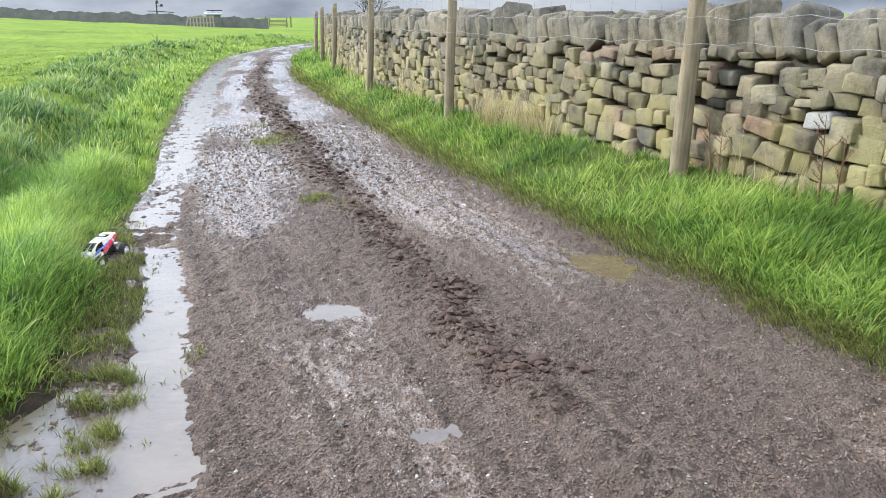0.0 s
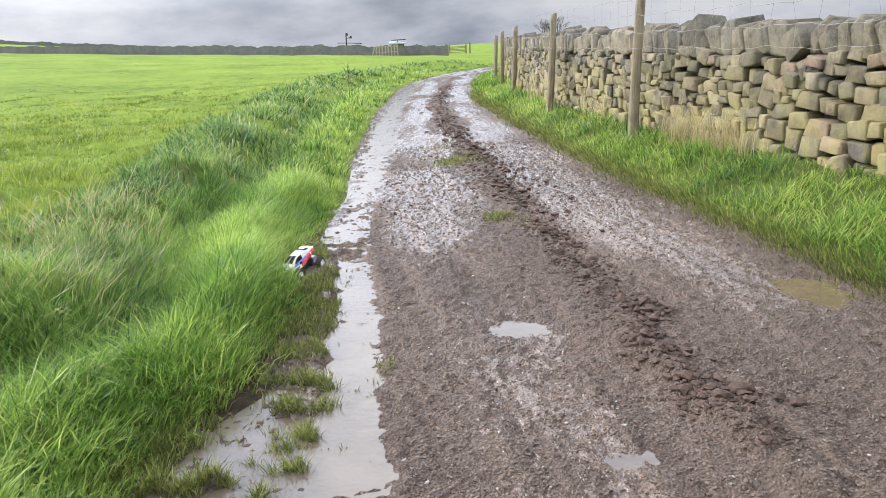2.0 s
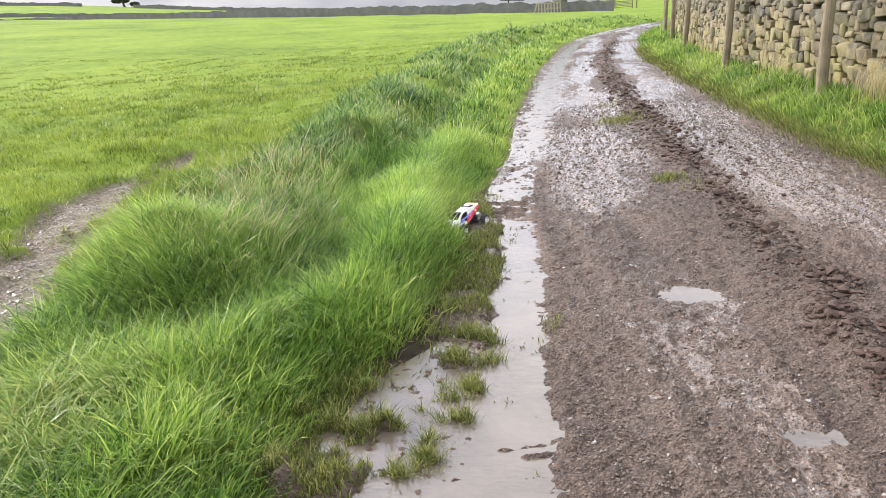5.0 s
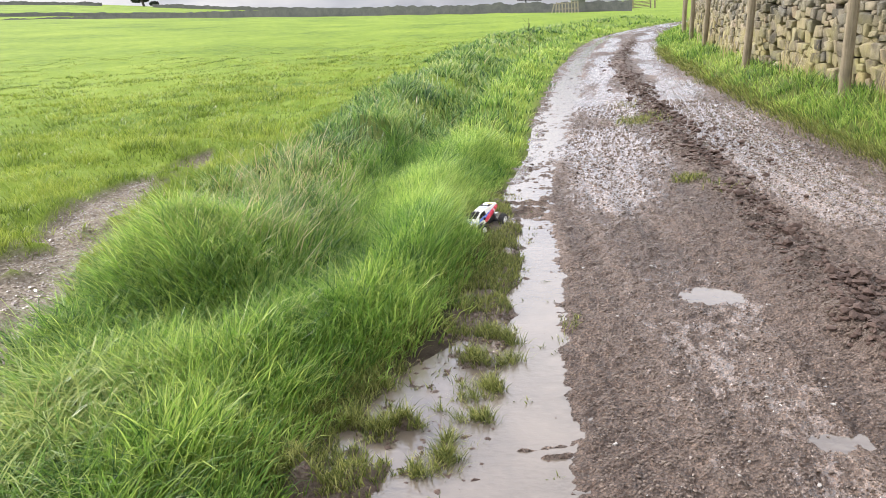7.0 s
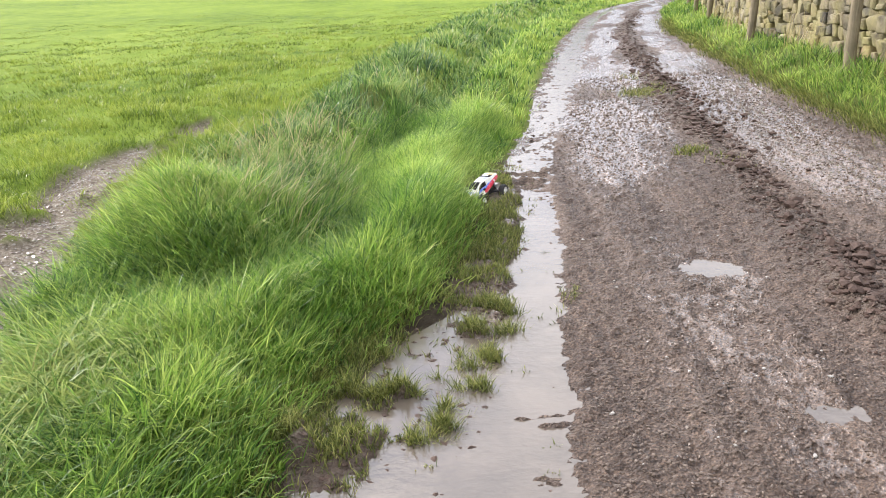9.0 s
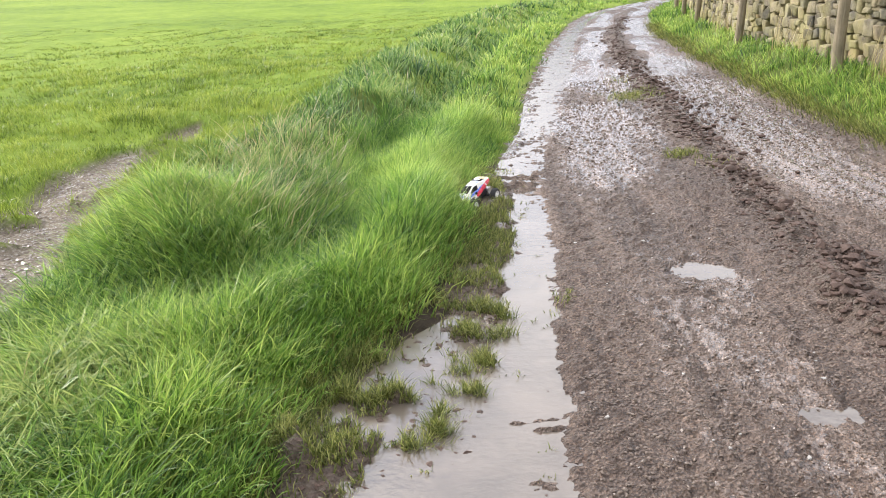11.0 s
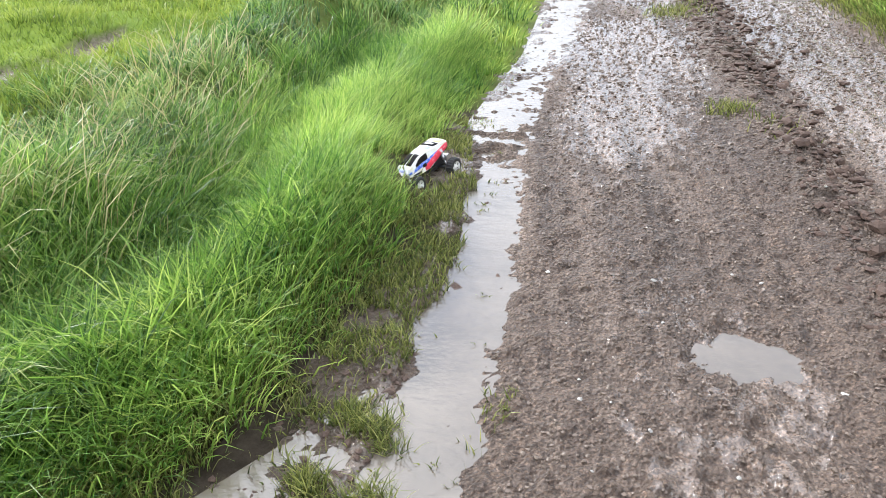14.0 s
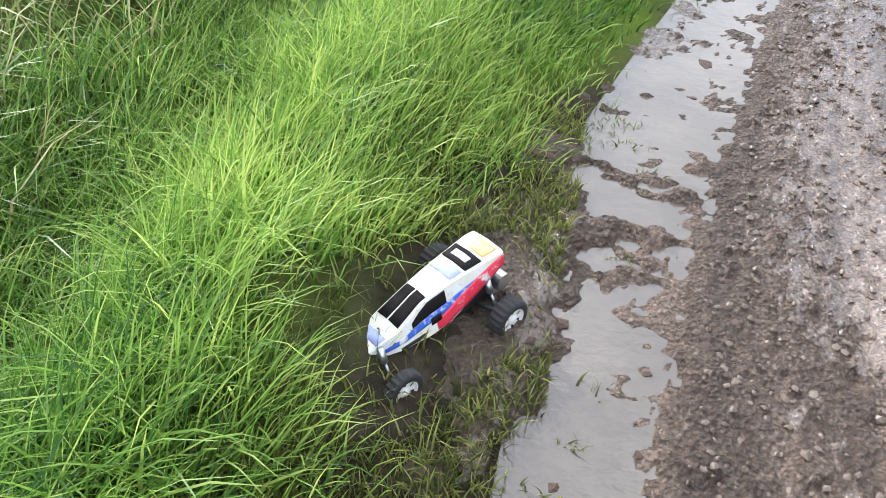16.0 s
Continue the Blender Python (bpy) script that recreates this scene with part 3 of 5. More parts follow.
ground = tagged(new("ground", me), "green pasture and verges beside a muddy lane", "ground", kind="structure")

ry = [0.2]
while ry[-1] < 64:
    ry.append(ry[-1] + 0.018 * max(1.0, ry[-1] / 5.5))
ry = np.concatenate((np.arange(-8, 0.2, 0.25), ry))
rs = np.linspace(0, 1, 280)
RY, RS = np.meshgrid(ry, rs, indexing="ij")
edge_l = puddle_right(RY) - margin_width(RY) - 0.42
edge_r = road_right(RY) + 0.14 + 0.12 * fbm(RY * 2, RY * 0 + 3, 3, 9)
RX = edge_l + (edge_r - edge_l) * RS
RZ, clod, wet = track(RX, RY)
side = smooth(0, 0.03, RS) * smooth(1, 0.985, RS)
RZ = RZ - (1 - side) * 0.06
me = sheet("road", RX, RY, RZ, M_ROAD)
vertex_values(me, "clod", clod.ravel())
vertex_values(me, "wet", wet.ravel())
road = tagged(new("road", me), "wet brown gravel farm track with muddy wheel ruts", "farm track", kind="structure")


def water_strip():
    ys = np.concatenate((np.arange(-4, 12, 0.25), np.arange(12, 52, 1.0)))
    Y, S = np.meshgrid(ys, np.linspace(0, 1, 9), indexing="ij")
    l, r = puddle_right(Y) - margin_width(Y) - 0.3, puddle_right(Y) + 0.08
    X = l + (r - l) * S
    Z = WATER_Z + far_rise(puddle_right(Y), Y)
    return tagged(new("water", sheet("water", X, Y, Z, M_WATER)), "long shallow puddle reflecting the grey sky", "puddle", kind="structure")


water = water_strip()


def small_puddle(cx, cy, rx, ry_, level, mat, label):
    bm = bmesh.new()
    vs = []
    for k in range(28):
        a = 2 * math.pi * k / 28
        q = 1 + 0.12 * math.sin(3 * a + cx)
        vs.append(bm.verts.new((cx + rx * q * math.cos(a), cy + ry_ * q * math.sin(a), level)))
    bm.faces.new(vs)
    ob = part("water", bm, mat, None)
    return tagged(ob, label, "puddle", kind="structure")


small_puddle(1.34, 3.6, 0.4, 0.34, -0.026, M_WATER, "small shallow puddle in the muddy lane")
small_puddle(1.36, 2.08, 0.22, 0.16, -0.03, M_WATER, "tiny rain puddle in the gravel")
small_puddle(3.32, 3.71, 0.36, 0.42, -0.03, M_WATER_BROWN, "silty brown puddle at the road's edge")

# ---- grass ----
rng = np.random.default_rng(7)


def beside_car(x, y, reach):
    """True within reach of the parked model car's middle line."""
    t = np.clip(((x + 0.06) * 0.495 + (y - 5.06) * 0.869) / 0.4, 0, 1)
    return np.hypot(x + 0.06 - 0.495 * 0.4 * t, y - 5.06 - 0.869 * 0.4 * t) < reach


def blades(name, px, py, pz, tall, wide, lean, turn, mat, label, joints=3, category="grass", tone=None):
    """Many bent, tapering blades in one mesh."""
    n = len(px)
    ts = (0.0, 0.38, 0.72, 1.0) if joints == 3 else (0.0, 0.55, 1.0)
    ws = (1.0, 0.85, 0.5) if joints == 3 else (1.0, 0.7)
    face = rng.uniform(0, math.pi, n)
    wx, wy = np.cos(face) * wide / 2, np.sin(face) * wide / 2
    lx, ly = np.cos(turn), np.sin(turn)
    verts, along = [], []
    for t, w in zip(ts, ws):
        bend = lean * t ** 1.7 * tall
        h = tall * t * np.sqrt(np.clip(1 - (lean * t * 0.62) ** 2, 0.12, 1))
        cx, cy, cz = px + lx * bend, py + ly * bend, pz + h
        verts += [np.stack([cx - wx * w, cy - wy * w, cz], -1), np.stack([cx + wx * w, cy + wy * w, cz], -1)]
        along += [np.full(n, t), np.full(n, t)]
    h = tall * np.sqrt(np.clip(1 - (lean * 0.62) ** 2, 0.12, 1)) - lean ** 2 * tall * 0.06
    verts.append(np.stack([px + lx * lean * tall, py + ly * lean * tall, pz + h], -1))
    along.append(np.ones(n))
    k = len(verts)
    V = np.stack(verts, 1).reshape(-1, 3)
    A = np.stack(along, 1).ravel()
    if joints == 3:
        pat, sizes = (0, 1, 3, 2, 2, 3, 5, 4, 4, 5, 6), (4, 4, 3)
    else:
        pat, sizes = (0, 1, 3, 2, 2, 3, 4), (4, 3)
    loops = (np.arange(n)[:, None] * k + np.array(pat)[None, :]).ravel()
    me = raw_mesh(name, V, loops, np.tile(sizes, n), mat)
    vertex_values(me, "along", A)
    vertex_values(me, "tuft", np.repeat(tone if tone is not None else rng.random(n), k))
    return tagged(new(name, me), label, category, kind="stuff")


def grass_on(name, x, y, height, width, lean, mat, label, joints=3, seed=3, sink=0.01, tufts=0):
    """Blades rooted on the land; with tufts they gather round every so many roots and lean outward."""
    n = len(x)
    if tufts:
        pick = rng.integers(0, n, max(n // tufts, 1))
        own = rng.integers(0, len(pick), n)
        c = pick[own]
        size = 0.035 + 0.05 * hash01(c, c * 0, 3)
        grown = np.clip(np.hypot(x[c], y[c]) / 7, 1, 4)
        ox, oy = rng.normal(0, 1, n) * size * grown, rng.normal(0, 1, n) * size * grown
        loose = rng.random(n) < 0.45
        ox, oy = np.where(loose, x - x[c], ox), np.where(loose, y - y[c], oy)
        x, y = x[c] + ox, y[c] + oy
        c = np.where(loose, np.arange(n), c)
        height = height[c] if isinstance(height, np.ndarray) else np.full(n, height)
        width = width[c] if isinstance(width, np.ndarray) else np.full(n, width)
        wind = 5.0 * fbm(x * 0.8, y * 0.8, 2, seed + 9) - 0.6
        turn = np.arctan2(oy + 0.6 * size * np.sin(wind), ox + 0.6 * size * np.cos(wind)) + rng.normal(0, 0.45, n)
        tall = height * (0.6 + 0.75 * hash01(c, c * 0 + 1, 5)) * rng.uniform(0.6, 1.2, n)
        tone = np.clip(0.5 + 0.75 * (hash01(c, c * 0 + 2, 7) - 0.5) + 1.3 * fbm(x * 1.3, y * 1.3, 3, seed), 0, 1)
    else:
        tuft = fbm(x * 3.1, y * 3.1, 3, seed)
        turn = 6.0 * fbm(x * 1.1, y * 1.1, 2, seed + 9) + rng.normal(0, 0.9, n)
        tall = height * (1 + 1.5 * tuft) * rng.uniform(0.55, 1.25, n)
        tone = np.clip(0.5 + 0.9 * fbm(x * 0.5, y * 0.5, 4, seed), 0, 1)
    ln = np.clip(lean * rng.uniform(0.35, 1.5, n), 0.05, 1.25)
    return blades(name, x, y, land(x, y) - sink, tall, width * rng.uniform(0.7, 1.35, n), ln, turn, mat, label, joints, tone=tone)


def scatter_polar(n, r0, r1, a0, a1):
    r = np.exp(rng.uniform(math.log(r0), math.log(r1), n))
    a = np.radians(rng.uniform(a0, a1, n))
    return r * np.sin(a), r * np.cos(a), r


# pasture, thinning out with distance
x, y, r = scatter_polar(220000, 2.0, 42, -44, 16)
v = left_of_puddle(x, y)
keep = (v > 2.3) & (rng.random(len(x)) > 1.15 * path_mask(x, y))
x, y, r, v = x[keep], y[keep], r[keep], v[keep]
h = np.interp(r, (2, 8, 14, 40, 140), (0.14, 0.11, 0.075, 0.05, 0.05)) * (1 - 0.5 * np.clip(path_mask(x, y) * 3, 0, 1))
h = h * (1.15 + 2.4 * np.clip(fbm(x * 0.8, y * 0.8, 4, 27), -0.4, 0.5)) * (1 - 0.7 * smooth(18, 42, r))
grass_on("pasture_grass", x, y, h, 0.0055 * np.clip(r / 5, 1, 8), 0.85, M_PASTURE, "short bright green pasture grass", 2, tufts=40)

# bank and ditch, long grass bent over
x, y, r = scatter_polar(240000, 1.3, 60, -64, 14)
v = left_of_puddle(x, y)
keep = (v > 0.98) & (v < 2.5) & (rng.random(len(x)) > 1.2 * path_mask(x, y))
x, y, r, v = x[keep], y[keep], r[keep], v[keep]
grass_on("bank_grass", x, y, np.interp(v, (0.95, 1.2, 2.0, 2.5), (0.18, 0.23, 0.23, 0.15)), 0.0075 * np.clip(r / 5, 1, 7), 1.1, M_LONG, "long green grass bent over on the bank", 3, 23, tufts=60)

# verge between puddle and ditch; the grass reaches the water farther along
x, y, r = scatter_polar(210000, 1.3, 60, -58, 16)
v = left_of_puddle(x, y)
lo = 0.28 + 0.02 * smooth(3.0, 3.8, y) - 0.2 * smooth(5.3, 6.4, y)
keep = ~beside_car(x, y, 0.205) & (v > lo) & (v < 1.02) & (rng.random(len(x)) < smooth(lo - 0.05, lo + 0.25, v))
x, y, r, v = x[keep], y[keep], r[keep], v[keep]
h = np.interp(v - 0.2 * smooth(8, 5.5, y), (0.05, 0.3, 0.55, 0.8), (0.06, 0.14, 0.2, 0.19)) * (1 + 1.3 * fbm(x * 1.8, y * 1.8, 3, 37))
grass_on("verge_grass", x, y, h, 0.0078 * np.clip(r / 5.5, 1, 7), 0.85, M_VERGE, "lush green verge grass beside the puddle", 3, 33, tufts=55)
x = rng.uniform(-2.1, 0.35, 110000)
y = rng.uniform(2.4, 8.2, 110000)
v = left_of_puddle(x, y)
lo = 0.28 + 0.02 * smooth(3.0, 3.8, y) - 0.19 * smooth(5.3, 6.2, y)
keep = (v > lo) & (v < 1.5 + 0.7 * smooth(5.2, 3.8, y)) & (rng.random(len(x)) < smooth(lo - 0.05, lo + 0.3, v)) & (path_mask(x, y) < 0.3) & ~beside_car(x, y, 0.205)
x, y, v = x[keep], y[keep], v[keep]
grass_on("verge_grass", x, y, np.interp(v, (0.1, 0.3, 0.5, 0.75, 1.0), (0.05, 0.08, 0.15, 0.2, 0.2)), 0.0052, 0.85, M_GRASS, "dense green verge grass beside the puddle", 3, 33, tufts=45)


def surface(x, y):
    return np.maximum(track(x, y)[0], land(x, y))


# trampled grass on the muddy margin and in the flooded patch
x = rng.uniform(-1.4, 0.6, 130000)
y = rng.uniform(0.9, 6.4, 130000)
v = left_of_puddle(x, y)
patch = fbm(x * 5, y * 5, 3, 61)
z = surface(x, y)
keep = (v > -0.42) & (v < 0.55) & (patch > np.where(v > 0.3, -0.12, np.where(v > 0.0, np.where(y > 3.2, -0.09, 0.0), 0.05)) - 0.25 * (rng.random(len(x)) < 0.1)) & (z > WATER_Z - 0.006)
keep &= ~((v < 0.0) & (y > 3.4)) & ~(beside_car(x, y, 0.205) & (rng.random(len(x)) < 0.8))
x, y, z, v = x[keep], y[keep], z[keep], v[keep]
n = len(x)
blades("margin_grass", x, y, z - 0.006, rng.uniform(0.02, 0.06, n) * (1 + 1.2 * np.clip(v, 0, 1)), rng.uniform(0.004, 0.007, n), rng.uniform(0.2, 1.1, n), rng.uniform(0, 6.28, n), M_SPARSE,
       "sparse trampled grass in the wet mud", 2)

# upright tufts on the lumps in the flooded patch
tx, ty = [], []
for cx, cy, rad, tall in TUSSOCKS:
    for _ in range(5):
        n = int(1300 * rad)
        tx.append(rng.normal(cx + rng.normal(0, rad * 0.75), rad * 0.3, n))
        ty.append(rng.normal(cy + rng.normal(0, rad * 0.55), rad * 0.25, n))
x, y = np.concatenate(tx), np.concatenate(ty)
n = len(x)
blades("tussock_grass", x, y, surface(x, y) - 0.005, rng.uniform(0.03, 0.1, n), rng.uniform(0.003, 0.0055, n), rng.uniform(0.2, 1.1, n), rng.uniform(0, 6.28, n), M_SPARSE,
       "olive grass tufts on mud lumps in the puddle", 3)

# tufts growing between the wheel tracks
tx, ty = [], []
for cx, cy, sx, sy, n in ((2.22, 10.0, 0.17, 0.26, 800), (1.9, 6.35, 0.07, 0.08, 260), (2.12, 6.0, 0.1, 0.1, 60), (2.34, 11.6, 0.12, 0.3, 120)):
    tx.append(rng.normal(cx, sx, n))
    ty.append(rng.normal(cy, sy, n))
x, y = np.concatenate(tx), np.concatenate(ty)
n = len(x)
blades("track_grass", x, y, track(x, y)[0] - 0.005, rng.uniform(0.03, 0.08, n), rng.uniform(0.005, 0.009, n), rng.uniform(0.2, 1.0, n), rng.uniform(0, 6.28, n), M_SPARSE,
       "small flattened grass tufts in the muddy track", 2)

# dead and muddy grass fringe along the track's edge below the wall
y = np.exp(rng.uniform(math.log(1.5), math.log(25), 15000))
x = road_right(y) + rng.normal(0.06, 0.1, len(y)) + 0.12 * fbm(y * 2, y * 0 + 3, 3, 9)
n = len(x)
blades("fringe_grass", x, y, surface(x, y) - 0.006, rng.uniform(0.04, 0.12, n), rng.uniform(0.004, 0.007, n) * np.clip(y / 6, 1, 3), rng.uniform(0.4, 1.2, n), rng.uniform(2.0, 4.6, n), M_SPARSE,
       "matted muddy grass along the track's edge", 2)

# verge below the wall
x, y, r = scatter_polar(190000, 3.0, 60, 4, 62)
d = (x - road_right(y)) / np.maximum(wall_line(y) - road_right(y), 0.3)
keep = (d > 0.03) & (d < 1.05) & (rng.random(len(x)) < 0.3 + smooth(0.0, 0.2, d))
x, y, r, d = x[keep], y[keep], r[keep], d[keep]
grass_on("wall_verge_grass", x, y, np.interp(d, (0, 0.2, 0.5, 1), (0.07, 0.15, 0.19, 0.13)) * (1 + 1.1 * fbm(x * 1.6, y * 1.6, 3, 47)), 0.008 * np.clip(r / 8, 1, 6), 0.9, M_VERGE, "lush green grass below the stone wall", 3, 43, tufts=60)

# the same turf behind the start of the walk
x, y = rng.uniform(-6.5, 0.0, 42000), rng.uniform(-5.0, 2.6, 42000)
v = left_of_puddle(x, y)
keep = (v > 0.4) & (rng.random(len(x)) > 1.15 * path_mask(x, y))
x, y = x[keep], y[keep]
grass_on("pasture_grass", x, y, np.full(len(x), 0.12), 0.007, 0.7, M_GRASS, "fresh green grass between lane and field", 2)
x, y = rng.uniform(3.4, 5.6, 26000), rng.uniform(-5.0, 3.4, 26000)
keep = (x > road_right(y) + 0.05) & (x < wall_line(y) + 0.1)
x, y = x[keep], y[keep]
grass_on("wall_verge_grass", x, y, np.full(len(x), 0.14), 0.008, 0.8, M_VERGE, "green grass along the stone wall's foot", 2)

# dead straw: on the bank's crest and along the wall's foot
x, y, r = scatter_polar(70000, 2.5, 40, -40, 8)
v = left_of_puddle(x, y)
keep = (v > 1.35) & (v < 2.3) & (fbm(x * 0.9, y * 0.7, 2, 77) + 0.2 * bump_at(x, y, -1.35, 5.7, 0.8, 1.2) > 0.1 + 1.3 * rng.random(len(x)))
x, y, r = x[keep], y[keep], r[keep]
grass_on("straw_grass", x, y, np.full(len(x), 0.32), 0.0055 * np.clip(r / 5, 1, 6), 0.9, M_STRAW, "dry pale straw among the bank grass", 3, 83)
x, y, r = scatter_polar(150000, 4, 40, 8, 55)
d = (x - road_right(y)) / np.maximum(wall_line(y) - road_right(y), 0.3)
keep = (d > 0.72) & (d < 1.08) & (fbm(y * 0.5, x * 0 + 1, 2, 79) + 0.5 * bump_at(x, y, 4.67, 7.4, 3, 1.5) > 0.14 + 0.8 * rng.random(len(x)))
x, y, r = x[keep], y[keep], r[keep]
grass_on("straw_grass", x, y, np.full(len(x), 0.46), 0.005 * np.clip(r / 6, 1, 6), 0.35, M_STRAW, "dry straw stalks standing against the wall's foot", 3, 87)

# ---- dry stone wall ----


def stone_meshes(n, seed):
    """Chamfered blocks with jittered corners, one unit long each way."""
    rs_ = random.Random(seed)
    out = []
    for k in range(n):
        bm = bmesh.new()
        bmesh.ops.create_cube(bm, size=1.0)
        for vtx in bm.verts:
            for c in range(3):
                vtx.co[c] *= 1 + rs_.uniform(-0.2, 0.14)
        bmesh.ops.bevel(bm, geom=bm.edges[:], offset=rs_.uniform(0.07, 0.15), offset_type="OFFSET", segments=1, profile=0.5, affect="EDGES")
        for vtx in bm.verts:
            vtx.co += Vector((rs_.uniform(-1, 1), rs_.uniform(-1, 1), rs_.uniform(-1, 1))) * 0.05
        for f in bm.faces:
            f.smooth = True
        me = bpy.data.meshes.new("stone")
        bm.to_mesh(me)
        bm.free()
        me.materials.append(M_STONE)
        # flat faces, rounded chamfers: each corner vertex takes the normal of its one large face
        nrm = np.zeros((len(me.vertices), 3))
        best = np.zeros(len(me.vertices))
        for pl in me.polygons:
            for vi in pl.vertices:
                if pl.area > best[vi]:
                    best[vi] = pl.area
                    nrm[vi] = (pl.normal * 0.78 + me.vertices[vi].co.normalized() * 0.22).normalized()
        me.normals_split_custom_set_from_vertices([tuple(q) for q in nrm])
        STONE_NORMALS.append(nrm)
        out.append(me)
    return out


STONE_NORMALS = []
STONES = stone_meshes(26, 5)
wall_rnd = random.Random(12)


def wall_layout(y0, y1, side):
    """Stones of one face: (along, height, length, thickness, depth, lean) from the base to the cope."""
    out = []
    level = 0.0
    for c, hgt in enumerate((0.18, 0.17, 0.165, 0.15, 0.145, 0.14, 0.125)):
        s = y0 + wall_rnd.uniform(-0.3, 0)
        while s < y1:
            ln = wall_rnd.uniform(0.7, 1.6) * hgt + wall_rnd.choice((0, 0, 0.04, 0.12))
            wob = 0.055 * math.sin(s * 1.9 + c * 0.7) + 0.045 * math.sin(s * 4.7 + c * 0.9) + wall_rnd.gauss(0, 0.012)
            if ln < 0.2 and wall_rnd.random() < 0.16:
                k = wall_rnd.uniform(0.42, 0.58)
                out.append((s + ln / 2, level + hgt * k / 2 + wob, ln, hgt * k, 0.24, wall_rnd.uniform(-4, 4)))
                out.append((s + ln / 2, level + hgt * (1 + k) / 2 + wob, ln, hgt * (1 - k), 0.24, wall_rnd.uniform(-4, 4)))
            else:
                grow = wall_rnd.uniform(0.8, 1.34)
                out.append((s + ln / 2, level + hgt / 2 + wob, ln, hgt * grow, 0.26, wall_rnd.gauss(0, 6)))
            s += ln
        level += hgt
    s = y0
    while s < y1:
        ln = wall_rnd.choice((0.11, 0.14, 0.17, 0.2, 0.3)) * wall_rnd.uniform(0.9, 1.15)
        tall = wall_rnd.uniform(0.28, 0.43)
        out.append((s + ln / 2, level + tall / 2 - 0.03, ln * 1.1, tall, 0.42, wall_rnd.gauss(12, 9)))
        s += ln * 0.92
    return out


def wall_pose(s, up, out_by, lean, turn=0.0):
    yy = s
    x0 = float(wall_line(yy))
    dx = float(wall_line(yy + 0.2) - wall_line(yy - 0.2)) / 0.4
    ang = math.atan2(1, dx)
    base = 0.26 + float(far_rise(np.array(x0), np.array(yy)))
    batter = (0.62 - 0.11 * up) / 2
    off = out_by if out_by is not None else batter - 0.12
    nx, ny = -math.sin(ang), math.cos(ang)
    return Matrix.Translation((x0 + 0.3 + nx * off, yy + ny * off, base + up)) @ Matrix.Rotation(ang, 4, "Z") @ Matrix.Rotation(radians(lean), 4, "Y") @ Matrix.Rotation(radians(turn), 4, "Z")


wall = tagged(new("dry_stone_wall"), "old dry stone wall of brown gritstone with upright cope stones", "stone wall", kind="structure")
near_layout = wall_layout(2.2, 9.3, 1)
far_layout = wall_layout(9.3, 66, 1) + wall_layout(-7, 2.2, 1)
count = 0
joined_v, joined_f, joined_n, joined_m = [], [], 0, []
stone_np = []
for me in STONES:
    co = np.array([tuple(v.co) for v in me.vertices])
    stone_np.append((co, [tuple(p.vertices) for p in me.polygons]))
for which, layout in ((0, near_layout), (1, far_layout)):
    for s, up, ln, hg, dp, lean in layout:
        cope = dp > 0.4
        m = wall_pose(s, up, 0.0 if cope else None, lean, wall_rnd.uniform(-5, 5))
        out_by = wall_rnd.uniform(-0.03, 0.045)
        m = m @ Matrix.Translation((0, out_by, 0)) @ Matrix.Diagonal((ln * 1.02, dp, hg * 1.02, 1))
        flip = wall_rnd.choice((1, -1))
        m = m @ Matrix.Rotation(math.pi if flip < 0 else 0, 4, "Z")
        k = wall_rnd.randrange(len(STONES))
        if which == 0 and count < 300:
            ob = new("stone", STONES[k])
            ob.parent = wall
            ob.matrix_basis = m
            count += 1
        else:
            co, fs = stone_np[k]
            M = np.array(m)
            joined_v.append(co @ M[:3, :3].T + M[:3, 3])
            nn = STONE_NORMALS[k] @ np.linalg.inv(M[:3, :3])
            joined_m.append(nn / np.linalg.norm(nn, axis=1)[:, None])
            joined_f += [tuple(i + joined_n for i in f) for f in fs]
            joined_n += len(co)
JV = np.concatenate(joined_v)
me = raw_mesh("wall_stones", JV, [i for f in joined_f for i in f], [len(f) for f in joined_f], M_STONE)
me.normals_split_custom_set_from_vertices([tuple(q) for q in np.concatenate(joined_m)])
ob = tagged(new("wall_stones", me), kind="stuff")
ob.parent = wall

# core sheet behind the stones, coloured dark to stand for shade in the gaps
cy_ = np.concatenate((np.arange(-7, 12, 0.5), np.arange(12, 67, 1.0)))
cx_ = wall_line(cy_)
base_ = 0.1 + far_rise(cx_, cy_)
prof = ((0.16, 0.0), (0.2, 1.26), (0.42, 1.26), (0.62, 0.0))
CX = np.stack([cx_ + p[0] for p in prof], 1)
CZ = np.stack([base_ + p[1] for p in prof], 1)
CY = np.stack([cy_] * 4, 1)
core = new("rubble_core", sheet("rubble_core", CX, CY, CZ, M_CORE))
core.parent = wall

# ---- fence posts ----


